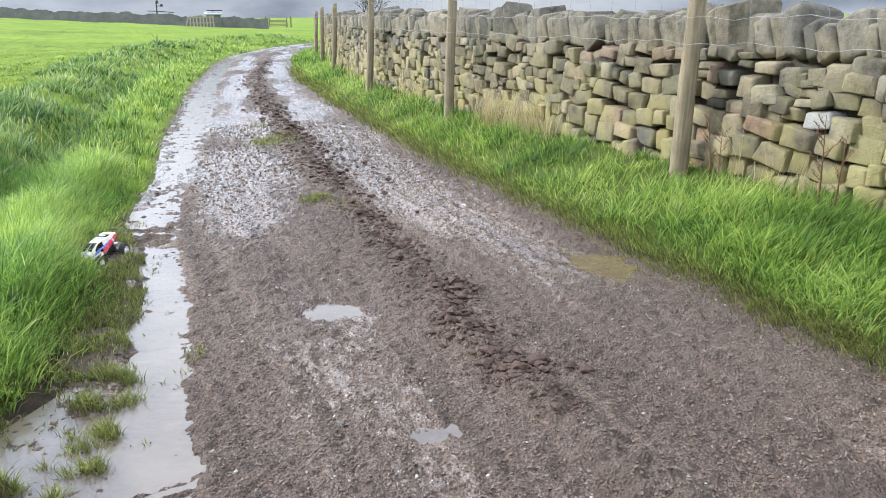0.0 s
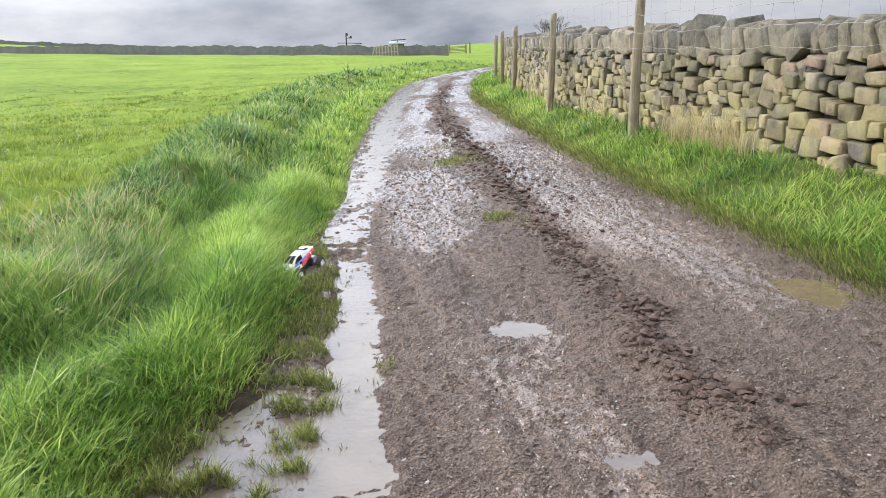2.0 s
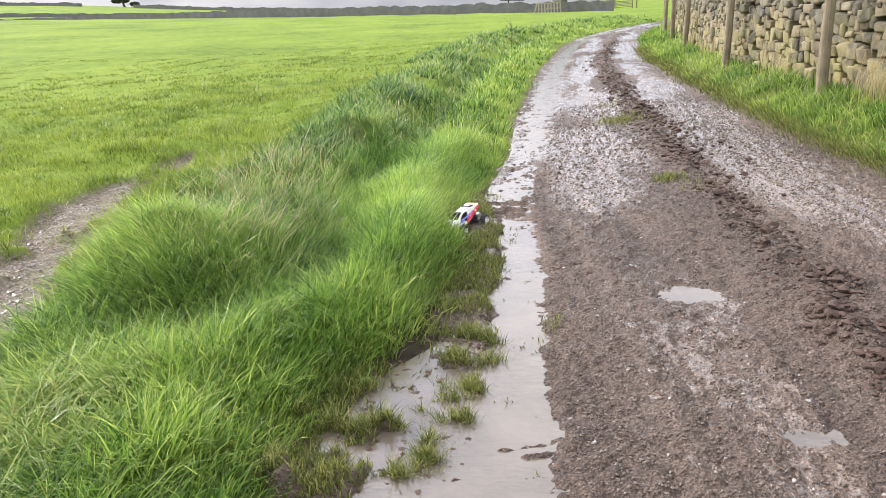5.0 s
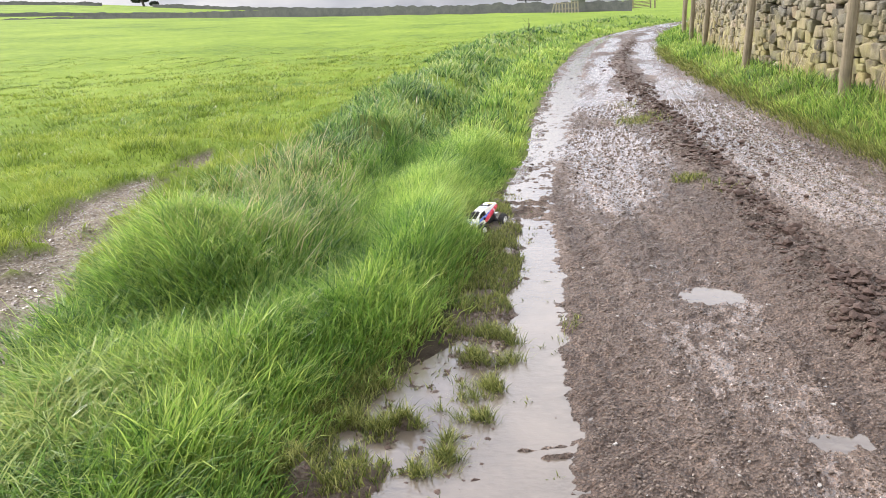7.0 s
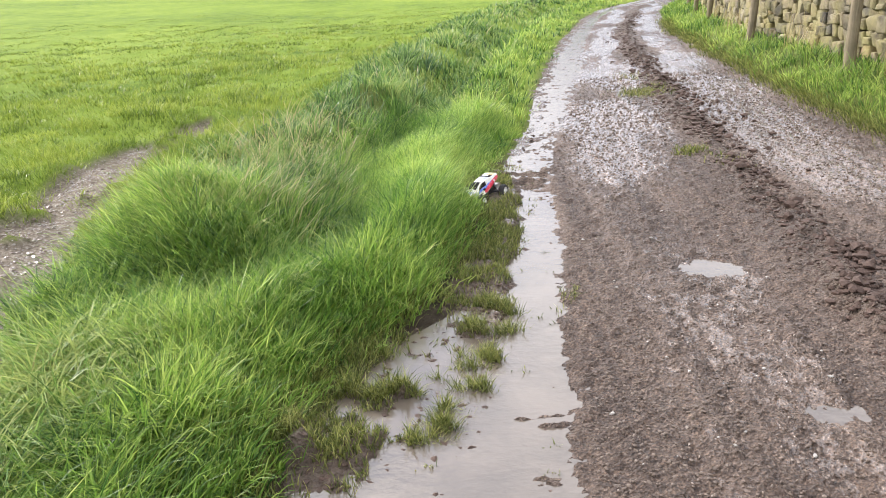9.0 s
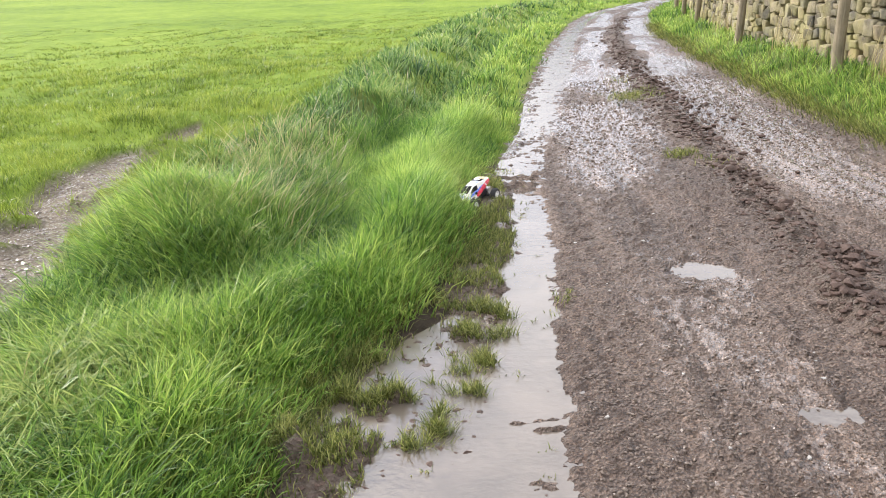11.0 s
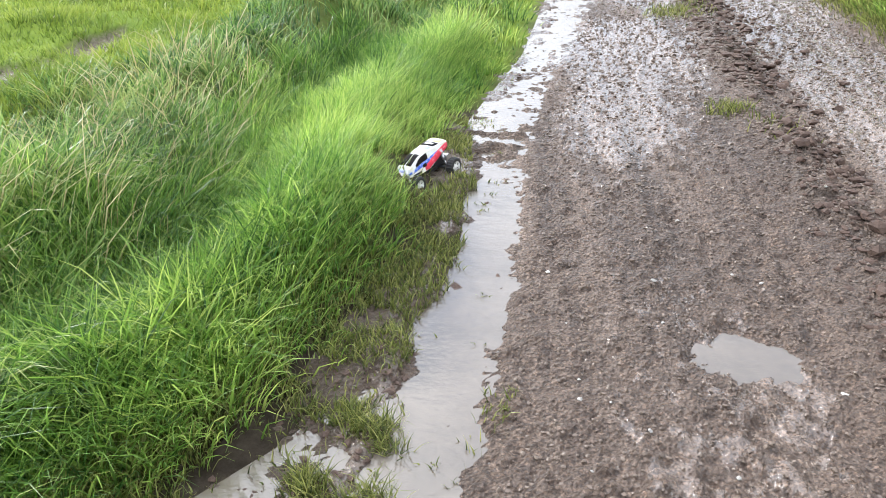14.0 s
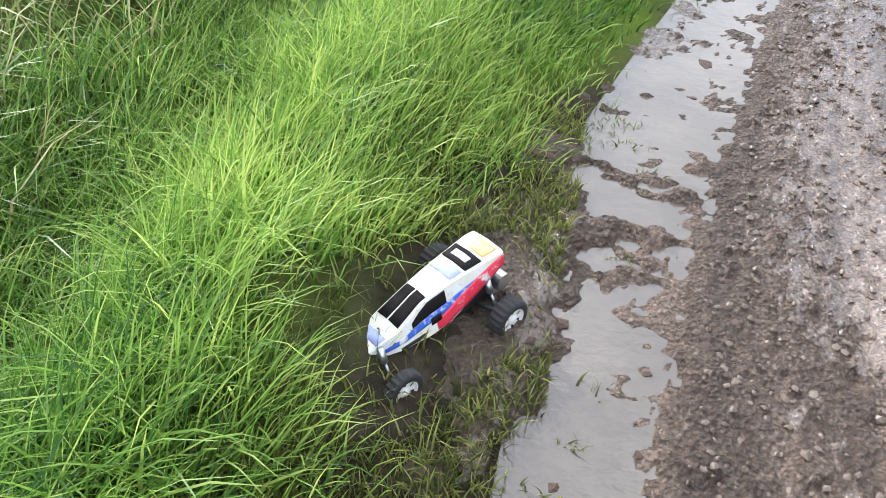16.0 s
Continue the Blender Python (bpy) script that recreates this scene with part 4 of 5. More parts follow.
def fence_post(x, y, z, top, lean_x, lean_y, rad, label):
    bm = bmesh.new()
    n, rows = 14, 14
    length = top - z + 0.15
    rings = []
    rp = random.Random(int(y * 10))
    ph = rp.uniform(0, 6)
    for i in range(rows):
        t = i / (rows - 1)
        ring = []
        for k in range(n):
            a = 2 * math.pi * k / n
            q = rad * (1.05 - 0.14 * t) * (1 + 0.04 * math.sin(2 * a + ph) + 0.025 * math.sin(5 * a + t * 3) + rp.uniform(-0.012, 0.012))
            ring.append(bm.verts.new((q * math.cos(a) + 0.012 * math.sin(t * 4 + ph), q * math.sin(a), t * length + (0.02 * math.cos(a + ph) if i == rows - 1 else 0))))
        rings.append(ring)
    for a, b in zip(rings, rings[1:]):
        for k in range(n):
            f = bm.faces.new((a[k], a[(k + 1) % n], b[(k + 1) % n], b[k]))
            f.smooth = True
    bm.faces.new(rings[-1])
    ob = part("fence_post", bm, M_POST, None)
    ob.matrix_basis = pose(x, y, z - 0.15, lean_y, lean_x, 0)
    return tagged(ob, label, "fence post", "posts along the stone wall")


POSTS = ((4.78, 4.79, 0.26, 2.17), (4.58, 9.4, 0.26, 2.11), (4.77, 13.74, 0.26, 2.03), (5.74, 19.86, 0.25, 1.92), (6.48, 23.97, 0.23, 1.85), (7.49, 28.71, 0.21, 1.76), (8.65, 33.56, 0.18, 1.68))
for k, (x, y, z, top) in enumerate(POSTS):
    fence_post(x, y, z, top, (2.8, 1.9, 4.2, 4.2, 3.2, 2.2, 3.2)[k], 0, 0.075 if k == 0 else 0.065, "weathered round timber fence post before the stone wall")

# the pale freshly weathered block in the wall's near stretch
M_PALE = mottled("pale_limestone_face", [(0.3, (0.3, 0.29, 0.26)), (0.6, (0.5, 0.49, 0.45)), (0.8, (0.62, 0.61, 0.58))], 9, 0.8, 0.6, 0.03)
pale_at = Vector((4.98, 3.62, 0.92))
pick = min((o for o in wall.children if o.name.startswith("stone")), key=lambda o: (o.matrix_basis.translation - pale_at).length - 0.8 * o.matrix_basis.to_scale().x)
pale_mesh = pick.data.copy()
pale_mesh.materials.clear()
pale_mesh.materials.append(M_PALE)
pick.data = pale_mesh
tagged(pick, "pale grey stone")

# ---- fence wires ----


def tube(bm, pts, rad, sides=5):
    """A thin round bar through the points."""
    rings = []
    for k, p in enumerate(pts):
        a = Vector(pts[max(k - 1, 0)])
        b = Vector(pts[min(k + 1, len(pts) - 1)])
        d = (b - a).normalized()
        u = d.cross(Vector((0.31, 0.17, 0.93))).normalized()
        w = d.cross(u)
        rk = rad[k] if isinstance(rad, (list, tuple)) else rad
        rings.append([bm.verts.new(Vector(p) + (u * math.cos(2 * math.pi * i / sides) + w * math.sin(2 * math.pi * i / sides)) * rk) for i in range(sides)])
    for r0, r1 in zip(rings, rings[1:]):
        for i in range(sides):
            bm.faces.new((r0[i], r0[(i + 1) % sides], r1[(i + 1) % sides], r1[i])).smooth = True
    bm.faces.new(rings[0][::-1])
    bm.faces.new(rings[-1])


fence = tagged(new("wire_fence"), "galvanised wire stock netting strung between the fence posts", "wire fence")
fence.location = (4.71, 4.79, 0.3)
FX = [4.75] + [p[0] - 0.075 for p in POSTS]
FY = [-0.5] + [p[1] for p in POSTS]


def wire_at(y, z):
    x = float(np.interp(y, FY, FX))
    return x, y, z + 0.012 * math.sin(y * 5.1 + z * 9) + 0.01 * math.sin(y * 13 + z * 4)


def wire(pts, rad):
    bm = bmesh.new()
    tube(bm, pts, rad, 4)
    bmesh.ops.translate(bm, verts=bm.verts, vec=-Vector(fence.location))
    return part("wire", bm, M_WIRE, fence)


for z in (1.42, 1.62, 1.83, 2.03):
    ys = list(np.arange(1.2, 17, 0.12)) + list(np.arange(17, 33.5, 0.6))
    wire([wire_at(y, z + float(far_rise(np.array(6.0), np.array(y)))) for y in ys], 0.0021)
for y in np.arange(2.0, 16.0, 0.34):
    lean = 0.03 * math.sin(y * 7)
    pts = [wire_at(y, 1.4), wire_at(y + lean, 1.62), wire_at(y - lean, 1.83), wire_at(y + lean * 0.5, 2.06)]
    wire(pts, 0.0013)

# ---- loose stones, clods, gravel ----


def lumps(name, px, py, pz, size, mat, label, category, squash=0.6, seed=1, soft_faces=False):
    """Many small angular lumps in one mesh."""
    rg = np.random.default_rng(seed)
    bm = bmesh.new()
    bmesh.ops.create_icosphere(bm, subdivisions=1, radius=1.0)
    base = np.array([tuple(v.co) for v in bm.verts])
    tri = np.array([[v.index for v in f.verts] for f in bm.faces])
    bm.free()
    n, k = len(px), len(base)
    sc = size[:, None, None] * rg.uniform(0.5, 1.2, (n, k, 1)) * rg.uniform(0.7, 1.3, (n, 1, 3))
    V = base[None] * sc
    V[:, :, 2] *= squash
    a = rg.uniform(0, 6.28, n)
    c, s = np.cos(a)[:, None], np.sin(a)[:, None]
    X, Y = V[:, :, 0] * c - V[:, :, 1] * s, V[:, :, 0] * s + V[:, :, 1] * c
    V = np.stack([X + px[:, None], Y + py[:, None], V[:, :, 2] + pz[:, None]], -1).reshape(-1, 3)
    L = (np.arange(n)[:, None, None] * k + tri[None]).ravel()
    me = raw_mesh(name, V, L, np.full(n * len(tri), 3), mat, soft_faces)
    return tagged(new(name, me), label, category, kind="stuff")


def road_points(n, y0, y1, s0=0.02, s1=1.0):
    y = np.exp(rng.uniform(math.log(y0), math.log(y1), n))
    s = rng.uniform(s0, s1, n)
    return puddle_right(y) + s * (road_right(y) - puddle_right(y)), y


x, y = road_points(26000, 1.2, 12)
size = rng.uniform(0.003, 0.0095, len(x)) * np.clip(y / 4, 1, 2)
lumps("gravel", x, y, track(x, y)[0] + size * 0.1, size, M_GRAVEL, "wet brown gravel chips in the track", "gravel", 0.7, 2)
x, y = road_points(150, 1.2, 9)
size = rng.uniform(0.004, 0.012, len(x))
M_PEBBLE = mottled("pale_pebbles", [(0.3, (0.22, 0.2, 0.17)), (0.7, (0.5, 0.47, 0.42))], 30, 0.5, 0.2, 0.002)
lumps("pebbles", x, y, track(x, y)[0] + size * 0.2, size, M_PEBBLE, "pale loose pebbles on the track", "pebbles", 0.6, 3)
y = np.exp(rng.uniform(math.log(1.9), math.log(30), 11000))
x = ridge_x(y) + rng.normal(0, 0.2, len(y))
keep = rng.random(len(x)) < ridge_amount(x, y) * 0.9
x, y = x[keep], y[keep]
size = np.minimum(rng.gamma(1.4, 0.0075, len(x)) + 0.004, 0.028) * np.clip(y / 5, 1, 2.0)
lumps("mud_clods", x, y, track(x, y)[0], size, M_CLOD, "dark churned mud clods between the wheel tracks", "mud", 0.5, 4)
# heaps of darker churned mud
hx, hy = [], []
for cx, cy, sx, sy, n in ((2.12, 3.64, 0.08, 0.14, 200), (1.94, 3.02, 0.08, 0.12, 190), (1.95, 2.44, 0.12, 0.08, 200), (2.06, 4.5, 0.1, 0.3, 120), (2.2, 5.5, 0.09, 0.4, 130), (2.36, 7.4, 0.09, 0.6, 150), (2.7, 10.5, 0.1, 1.5, 200)):
    hx.append(rng.normal(cx, sx, n))
    hy.append(rng.normal(cy, sy, n))
x, y = np.concatenate(hx), np.concatenate(hy)
size = (0.007 + rng.gamma(1.6, 0.0068, len(x))) * np.clip(y / 5, 1, 2.2)
lumps("mud_clods", x, y, track(x, y)[0] + size * 0.35, np.minimum(size, 0.045), M_CLOD, "dark red-brown heaps of churned mud", "mud", 0.55, 9)
# clods and stones standing out of the long puddle and on its edge
y = rng.uniform(1.3, 14, 5000)
u = rng.uniform(0, 1.25, 5000)
x = puddle_right(y) - puddle_width(y) * u
keep = rng.random(len(x)) < np.where(u > 0.9, 0.5, 0.05 + 0.22 * np.clip(fbm(x * 3, y * 1.5, 2, 95) + 0.1, 0, 1))
x, y = x[keep], y[keep]
size = rng.gamma(1.6, 0.004, len(x)) + 0.003
lumps("mud_clods", x, y, np.maximum(track(x, y)[0], WATER_Z - 0.004), size, M_CLOD, "muddy lumps standing out of the puddle", "mud", 0.35, 5)
# crumbs of mud and dead stems all over the flooded patch
x, y = rng.uniform(-0.6, 0.25, 2600), rng.uniform(1.7, 3.6, 2600)
keep = (x < puddle_right(y) - puddle_width(y) + 0.05) & (fbm(x * 6, y * 9, 3, 96) > rng.uniform(-0.2, 0.25, len(x)))
x, y = x[keep], y[keep]
size = np.minimum(rng.gamma(1.5, 0.0045, len(x)) + 0.003, 0.022)
lumps("mud_clods", x, y, np.maximum(track(x, y)[0], WATER_Z - 0.003), size, M_CLOD, "dark crumbs of mud in the flooded verge", "mud", 0.4, 11)
cx, cy = rng.uniform(-0.45, 0.5, 90), rng.uniform(1.7, 6.6, 90)
x, y = np.repeat(cx, 9) + rng.normal(0, 0.028, 810), np.repeat(cy, 9) + rng.normal(0, 0.009, 810)
keep = (x < puddle_right(y) - 0.05) & (x > puddle_right(y) - margin_width(y) - 0.1)
x, y = x[keep], y[keep]
n = len(x)
blades("sodden_stems", x, y, np.maximum(track(x, y)[0], WATER_Z) - 0.004, rng.uniform(0.012, 0.035, n), rng.uniform(0.004, 0.008, n), rng.uniform(0.7, 1.25, n), rng.uniform(0, 6.28, n), M_SPARSE,
       "dark sodden sprigs lying in the puddle", 2)
# stones on the worn path in the field
x, y = rng.uniform(-3.9, -1.9, 11000), rng.uniform(1.0, 8.2, 11000)
keep = path_mask(x, y) > 0.5
x, y = x[keep], y[keep]
size = rng.gamma(1.6, 0.0045, len(x)) + 0.003
lumps("path_stones", x, y, land(x, y), size, M_GRAVEL, "small pale stones on the muddy field path", "stones", 0.5, 6)

x, y = rng.uniform(-3.9, -1.9, 9000), rng.uniform(1.0, 8.2, 9000)
keep = path_mask(x, y) > 0.55
x, y = x[keep], y[keep]
size = rng.uniform(0.003, 0.009, len(x))
lumps("path_stones", x, y, land(x, y) + 0.002, size, M_PEBBLE, "pale grit on the muddy field path", "stones", 0.5, 7)

# ---- model car ----
M_BODY, nt, p = mat_new("scuffed_white_shell")
oc = obj_coord(nt)
a = noise_node(nt, oc, 22, 6)
b = noise_node(nt, oc, 160, 4)
r1 = ramp_node(nt, a.outputs["Fac"], [(0.4, (0.78, 0.78, 0.76)), (0.62, (0.72, 0.68, 0.52))])
r2 = ramp_node(nt, b.outputs["Fac"], [(0.28, (0.45, 0.4, 0.34)), (0.4, (1, 1, 1))])
cm = mix_node(nt, 0.8, r1.outputs["Color"], r2.outputs["Color"], "MULTIPLY")
nt.links.new(cm.outputs["Color"], p.inputs["Base Color"])
p.inputs["Roughness"].default_value = 0.35


def decal(name, col):
    """Printed film, scuffed through to the white shell."""
    m, nt_, p_ = mat_new(name)
    oc_ = obj_coord(nt_)
    n1 = noise_node(nt_, oc_, 45, 7, 0.7)
    r_ = ramp_node(nt_, n1.outputs["Fac"], [(0.3, tuple(c * 0.75 for c in col)), (0.54, col), (0.63, (0.7, 0.69, 0.68))])
    nt_.links.new(r_.outputs["Color"], p_.inputs["Base Color"])
    p_.inputs["Roughness"].default_value = 0.4
    return m


M_BLUE = decal("blue_decal", (0.06, 0.14, 0.62))
M_LILAC = decal("pale_blue_decal", (0.42, 0.46, 0.8))
M_PINK = decal("faded_red_decal", (0.75, 0.22, 0.2))
M_RED = decal("red_decal", (0.74, 0.04, 0.08))
M_YELLOW = decal("yellow_stain_decal", (0.72, 0.5, 0.2))
# black put on plates for the unlit inside behind the shell's openings
M_DARK = plain("black_opening_shade", (0.015, 0.012, 0.012), 0.6)
M_DARK.node_tree.nodes["Principled BSDF"].inputs["Specular IOR Level"].default_value = 0.1
M_BLACK = plain("black_plastic", (0.022, 0.022, 0.024), 0.5)
M_TYRE = plain("black_rubber_tyre", (0.028, 0.027, 0.026), 0.8)
M_RIM = plain("white_plastic_rim", (0.75, 0.74, 0.7), 0.4)
M_ALLOY = plain("bare_alloy_damper", (0.55, 0.55, 0.55), 0.35, 0.9)

# shell stations: x, low half-width, low z, high half-width, high z
SHELL = ((0.196, 0.0252, 0.056, 0.022, 0.0614), (0.186, 0.0324, 0.051, 0.0282, 0.0672), (0.155, 0.0333, 0.05, 0.029, 0.0752), (0.115, 0.0378, 0.051, 0.0299, 0.0861),
         (0.085, 0.0468, 0.05, 0.0352, 0.0932), (0.02, 0.054, 0.049, 0.0299, 0.1237), (-0.03, 0.0558, 0.054, 0.0334, 0.1332), (-0.085, 0.054, 0.076, 0.0378, 0.139),
         (-0.105, 0.0531, 0.084, 0.0396, 0.1398), (-0.16, 0.0504, 0.108, 0.044, 0.144), (-0.18, 0.0486, 0.118, 0.0431, 0.1432))


def shell_at(x):
    xs = [s[0] for s in SHELL][::-1]
    return [float(np.interp(x, xs, [s[k] for s in SHELL][::-1])) for k in (1, 2, 3, 4)]


def side_point(x, f, sgn, lift=0.0015):
    lw, lz, hw, hz = shell_at(x)
    w = lw + (hw - lw) * f + lift
    return (x, sgn * w, lz + (hz - lz) * f)


def top_point(x, g, lift=0.0015):
    lw, lz, hw, hz = shell_at(x)
    return (x, g * hw * 0.93, hz + 0.003 * (1 - abs(g)) + lift)


def plate(points_fn, us, vs, mat, parent, name, label, thick=0.0012):
    """A thin skin panel laid on the shell over a grid of its two surface coordinates."""
    bm = bmesh.new()
    rows = [[bm.verts.new(points_fn(u, v)) for v in vs(u)] for u in us]
    for r0, r1 in zip(rows, rows[1:]):
        for k in range(len(r0) - 1):
            bm.faces.new((r0[k], r0[k + 1], r1[k + 1], r1[k])).smooth = True
    bmesh.ops.recalc_face_normals(bm, faces=bm.faces)
    bmesh.ops.solidify(bm, geom=bm.faces[:], thickness=thick)
    return part(name, bm, mat, parent, label)


def lin(a, b, n=5):
    return [a + (b - a) * k / (n - 1) for k in range(n)]


def model_car():
    car = tagged(new("model_car"), "white, blue and red toy off-road buggy on the muddy verge", "toy car")
    bm = bmesh.new()
    rings = []
    for x, lw, lz, hw, hz in SHELL:
        mid = (lz + hz) / 2
        ring = [(x, lw * 0.9, lz), (x, lw, lz + 0.004), (x, (lw + hw) / 2, mid), (x, hw, hz - 0.003), (x, hw * 0.9, hz), (x, 0, hz + 0.003)]
        ring = ring + [(a_, -b_, c_) for a_, b_, c_ in ring[-2::-1]]
        rings.append([bm.verts.new(q) for q in ring])
    for r0, r1 in zip(rings, rings[1:]):
        for k in range(len(r0)):
            bm.faces.new((r0[k], r0[(k + 1) % len(r0)], r1[(k + 1) % len(r0)], r1[k]))
    bm.faces.new(rings[0])
    bm.faces.new(rings[-1][::-1])
    bmesh.ops.recalc_face_normals(bm, faces=bm.faces)
    shell = part("body", bm, M_BODY, car, "scuffed white plastic shell")
    # windscreen halves, side windows, roof vent: black plates painting the shaded inside of openings
    for sgn in (1, -1):
        plate(lambda x, g: top_point(x, g * sgn), lin(0.08, 0.008), lambda x: lin(0.07, 0.92), M_DARK, shell, "windscreen", "dark open windscreen")
        plate(lambda x, f: side_point(x, f, sgn), lin(0.052, -0.03), lambda x: lin(0.6 + 0.0 * x, 0.93 if x < 0.02 else 0.93 - (x - 0.02) * 5), M_DARK, shell, "side_window", "dark open side window")
        plate(lambda x, f: side_point(x, f, sgn, 0.002), lin(0.125, -0.1, 9), lambda x: lin(0.34 + (0.125 - x) * 0.35, 0.56 + (0.125 - x) * 0.28), M_BLUE, shell, "stripe", "blue stripe")
        plate(lambda x, f: side_point(x, f, sgn, 0.0025), lin(-0.0, -0.178, 8), lambda x: lin(0.08 + 0.02 * math.sin(x * 90), 0.34 + (-x) * 2.6 + 0.03 * math.sin(x * 120)), M_RED, shell, "side_panel", "red flame-shaped side panel")
        plate(lambda x, f: side_point(x, f, sgn, 0.003), lin(0.012, -0.012, 3), lambda x: lin(0.3, 0.48, 3), M_DARK, shell, "vent", "small black side vent")
        plate(lambda x, f: side_point(x, f, sgn, 0.002), lin(0.085, 0.03, 4), lambda x: lin(0.1, 0.22, 3), M_BLACK, shell, "decal", "black bar decal")
    plate(lambda x, g: top_point(x, g, 0.001), lin(0.13, 0.108, 3), lambda x: lin(-0.98, 0.98), M_LILAC, shell, "stripe", "faded blue stripe over the nose")
    plate(lambda x, g: top_point(x, g, 0.001), lin(0.156, 0.136, 3), lambda x: lin(-0.3, 0.6), M_PINK, shell, "decal", "red patch on the nose")
    plate(lambda x, g: top_point(x, g, 0.0015), lin(0.176, 0.162, 3), lambda x: lin(-0.55, 0.55), M_BLACK, shell, "decal", "black bar on the nose tip")
    plate(lambda x, g: top_point(x, g, 0.001), lin(-0.05, -0.08, 4), lambda x: lin(-0.9, 0.9), M_LILAC, shell, "decal", "pale blue roof band")
    plate(lambda x, g: top_point(x, g, 0.0015), lin(-0.086, -0.128, 4), lambda x: lin(-0.95, 0.95), M_DARK, shell, "roof_vent", "black open roof vent")
    plate(lambda x, g: top_point(x, g, 0.003), lin(-0.1, -0.116, 3), lambda x: lin(-0.6, 0.5), M_RIM, shell, "decal", "grey bar in the roof vent")
    plate(lambda x, g: top_point(x, g, 0.001), lin(-0.135, -0.172, 4), lambda x: lin(-0.3, 0.8), M_YELLOW, shell, "decal", "yellow worn tail patch")
    # chassis and bumper
    bm = bmesh.new()
    bmesh.ops.create_cube(bm, size=1.0, matrix=Matrix.Translation((0.0, 0, 0.034)) @ Matrix.Diagonal((0.33, 0.07, 0.022, 1)))
    bmesh.ops.create_cube(bm, size=1.0, matrix=Matrix.Translation((-0.13, 0, 0.055)) @ Matrix.Diagonal((0.085, 0.07, 0.05, 1)))
    bmesh.ops.bevel(bm, geom=bm.edges[:], offset=0.005, segments=2, affect="EDGES")
    part("chassis", bm, M_BLACK, car, "black plastic chassis tub")
    bm = bmesh.new()
    tube(bm, [(0.17, -0.055, 0.034), (0.2, -0.05, 0.036), (0.218, -0.025, 0.036), (0.218, 0.025, 0.036), (0.2, 0.05, 0.036), (0.17, 0.055, 0.034)], 0.005, 7)
    part("bumper", bm, M_BLACK, car, "black front bumper hoop")
    bm = bmesh.new()
    bmesh.ops.create_cone(bm, cap_ends=True, segments=16, radius1=0.018, radius2=0.018, depth=0.055, matrix=Matrix.Translation((-0.185, 0.02, 0.06)) @ Matrix.Rotation(math.pi / 2, 4, "X"))
    part("motor", bm, M_ALLOY, car, "small electric motor")
    for ax, tr, wd, rad in ((0.135, 0.108, 0.024, 0.042), (-0.135, 0.108, 0.034, 0.043)):
        for sgn in (1, -1):
            bm = bmesh.new()
            tube(bm, [(ax + 0.02, sgn * 0.03, 0.034), (ax, sgn * (tr - wd / 2), 0.04)], 0.005, 6)
            tube(bm, [(ax - 0.02, sgn * 0.03, 0.034), (ax, sgn * (tr - wd / 2), 0.04)], 0.005, 6)
            part("suspension_arm", bm, M_BLACK, car)
            bm = bmesh.new()
            tube(bm, [(ax - 0.004, sgn * 0.04, 0.092), (ax - 0.002, sgn * 0.056, 0.066)], 0.0075, 10)
            tube(bm, [(ax - 0.002, sgn * 0.056, 0.066), (ax, sgn * 0.074, 0.04)], 0.003, 8)
            part("damper", bm, M_ALLOY, car, "pale metal damper")
            wheel = new("wheel")
            wheel.parent = car
            wheel.location = (ax, sgn * tr, rad - 0.003)
            # tyre: rounded ring with tread blocks
            bm = bmesh.new()
            prof = [(0.026, -0.5), (0.035, -0.52), (0.0405, -0.42), (0.042, -0.2), (0.042, 0.2), (0.0405, 0.42), (0.035, 0.52), (0.026, 0.5)]
            seg = 40
            grid = []
            for i in range(seg):
                an = 2 * math.pi * i / seg
                ring = []
                for k, (q, w) in enumerate(prof):
                    rr = q * rad / 0.042 - (0.0028 if (i % 2 == 0 and 1 < k < 6) else 0)
                    ring.append(bm.verts.new((rr * math.cos(an), w * wd, rr * math.sin(an))))
                grid.append(ring)
            for i in range(seg):
                for k in range(len(prof) - 1):
                    bm.faces.new((grid[i][k], grid[i][k + 1], grid[(i + 1) % seg][k + 1], grid[(i + 1) % seg][k]))
            bmesh.ops.recalc_face_normals(bm, faces=bm.faces)
            part("tyre", bm, M_TYRE, wheel, "black ribbed rubber tyre")
            # rim: dished disc with a hub, spokes and holes between them
            bm = bmesh.new()
            out = sgn * wd * 0.5
            for i in range(36):
                a0, a1 = 2 * math.pi * i / 36, 2 * math.pi * (i + 1) / 36
                hole = (i % 6) in (2, 3)
                bands = [(0.029, 0.0), (0.0255, -0.001), (0.022, -0.004), (0.013, -0.005), (0.009, -0.002), (0.0, 0.0015)]
                for b_, (q0, q1) in enumerate(zip(bands, bands[1:])):
                    if hole and b_ == 2:
                        continue
                    quad = [(q0[0] * math.cos(a0), out + sgn * q0[1], q0[0] * math.sin(a0)), (q0[0] * math.cos(a1), out + sgn * q0[1], q0[0] * math.sin(a1)),
                            (q1[0] * math.cos(a1), out + sgn * q1[1], q1[0] * math.sin(a1)), (q1[0] * math.cos(a0), out + sgn * q1[1], q1[0] * math.sin(a0))]
                    vs_ = [bm.verts.new(q) for q in (quad if q1[0] > 0 else quad[:3])]
                    bm.faces.new(vs_)
            bmesh.ops.remove_doubles(bm, verts=bm.verts, dist=1e-5)
            bmesh.ops.recalc_face_normals(bm, faces=bm.faces)
            bmesh.ops.solidify(bm, geom=bm.faces[:], thickness=0.0015)
            part("rim", bm, M_RIM, wheel, "white spoked rim")
            bm = bmesh.new()
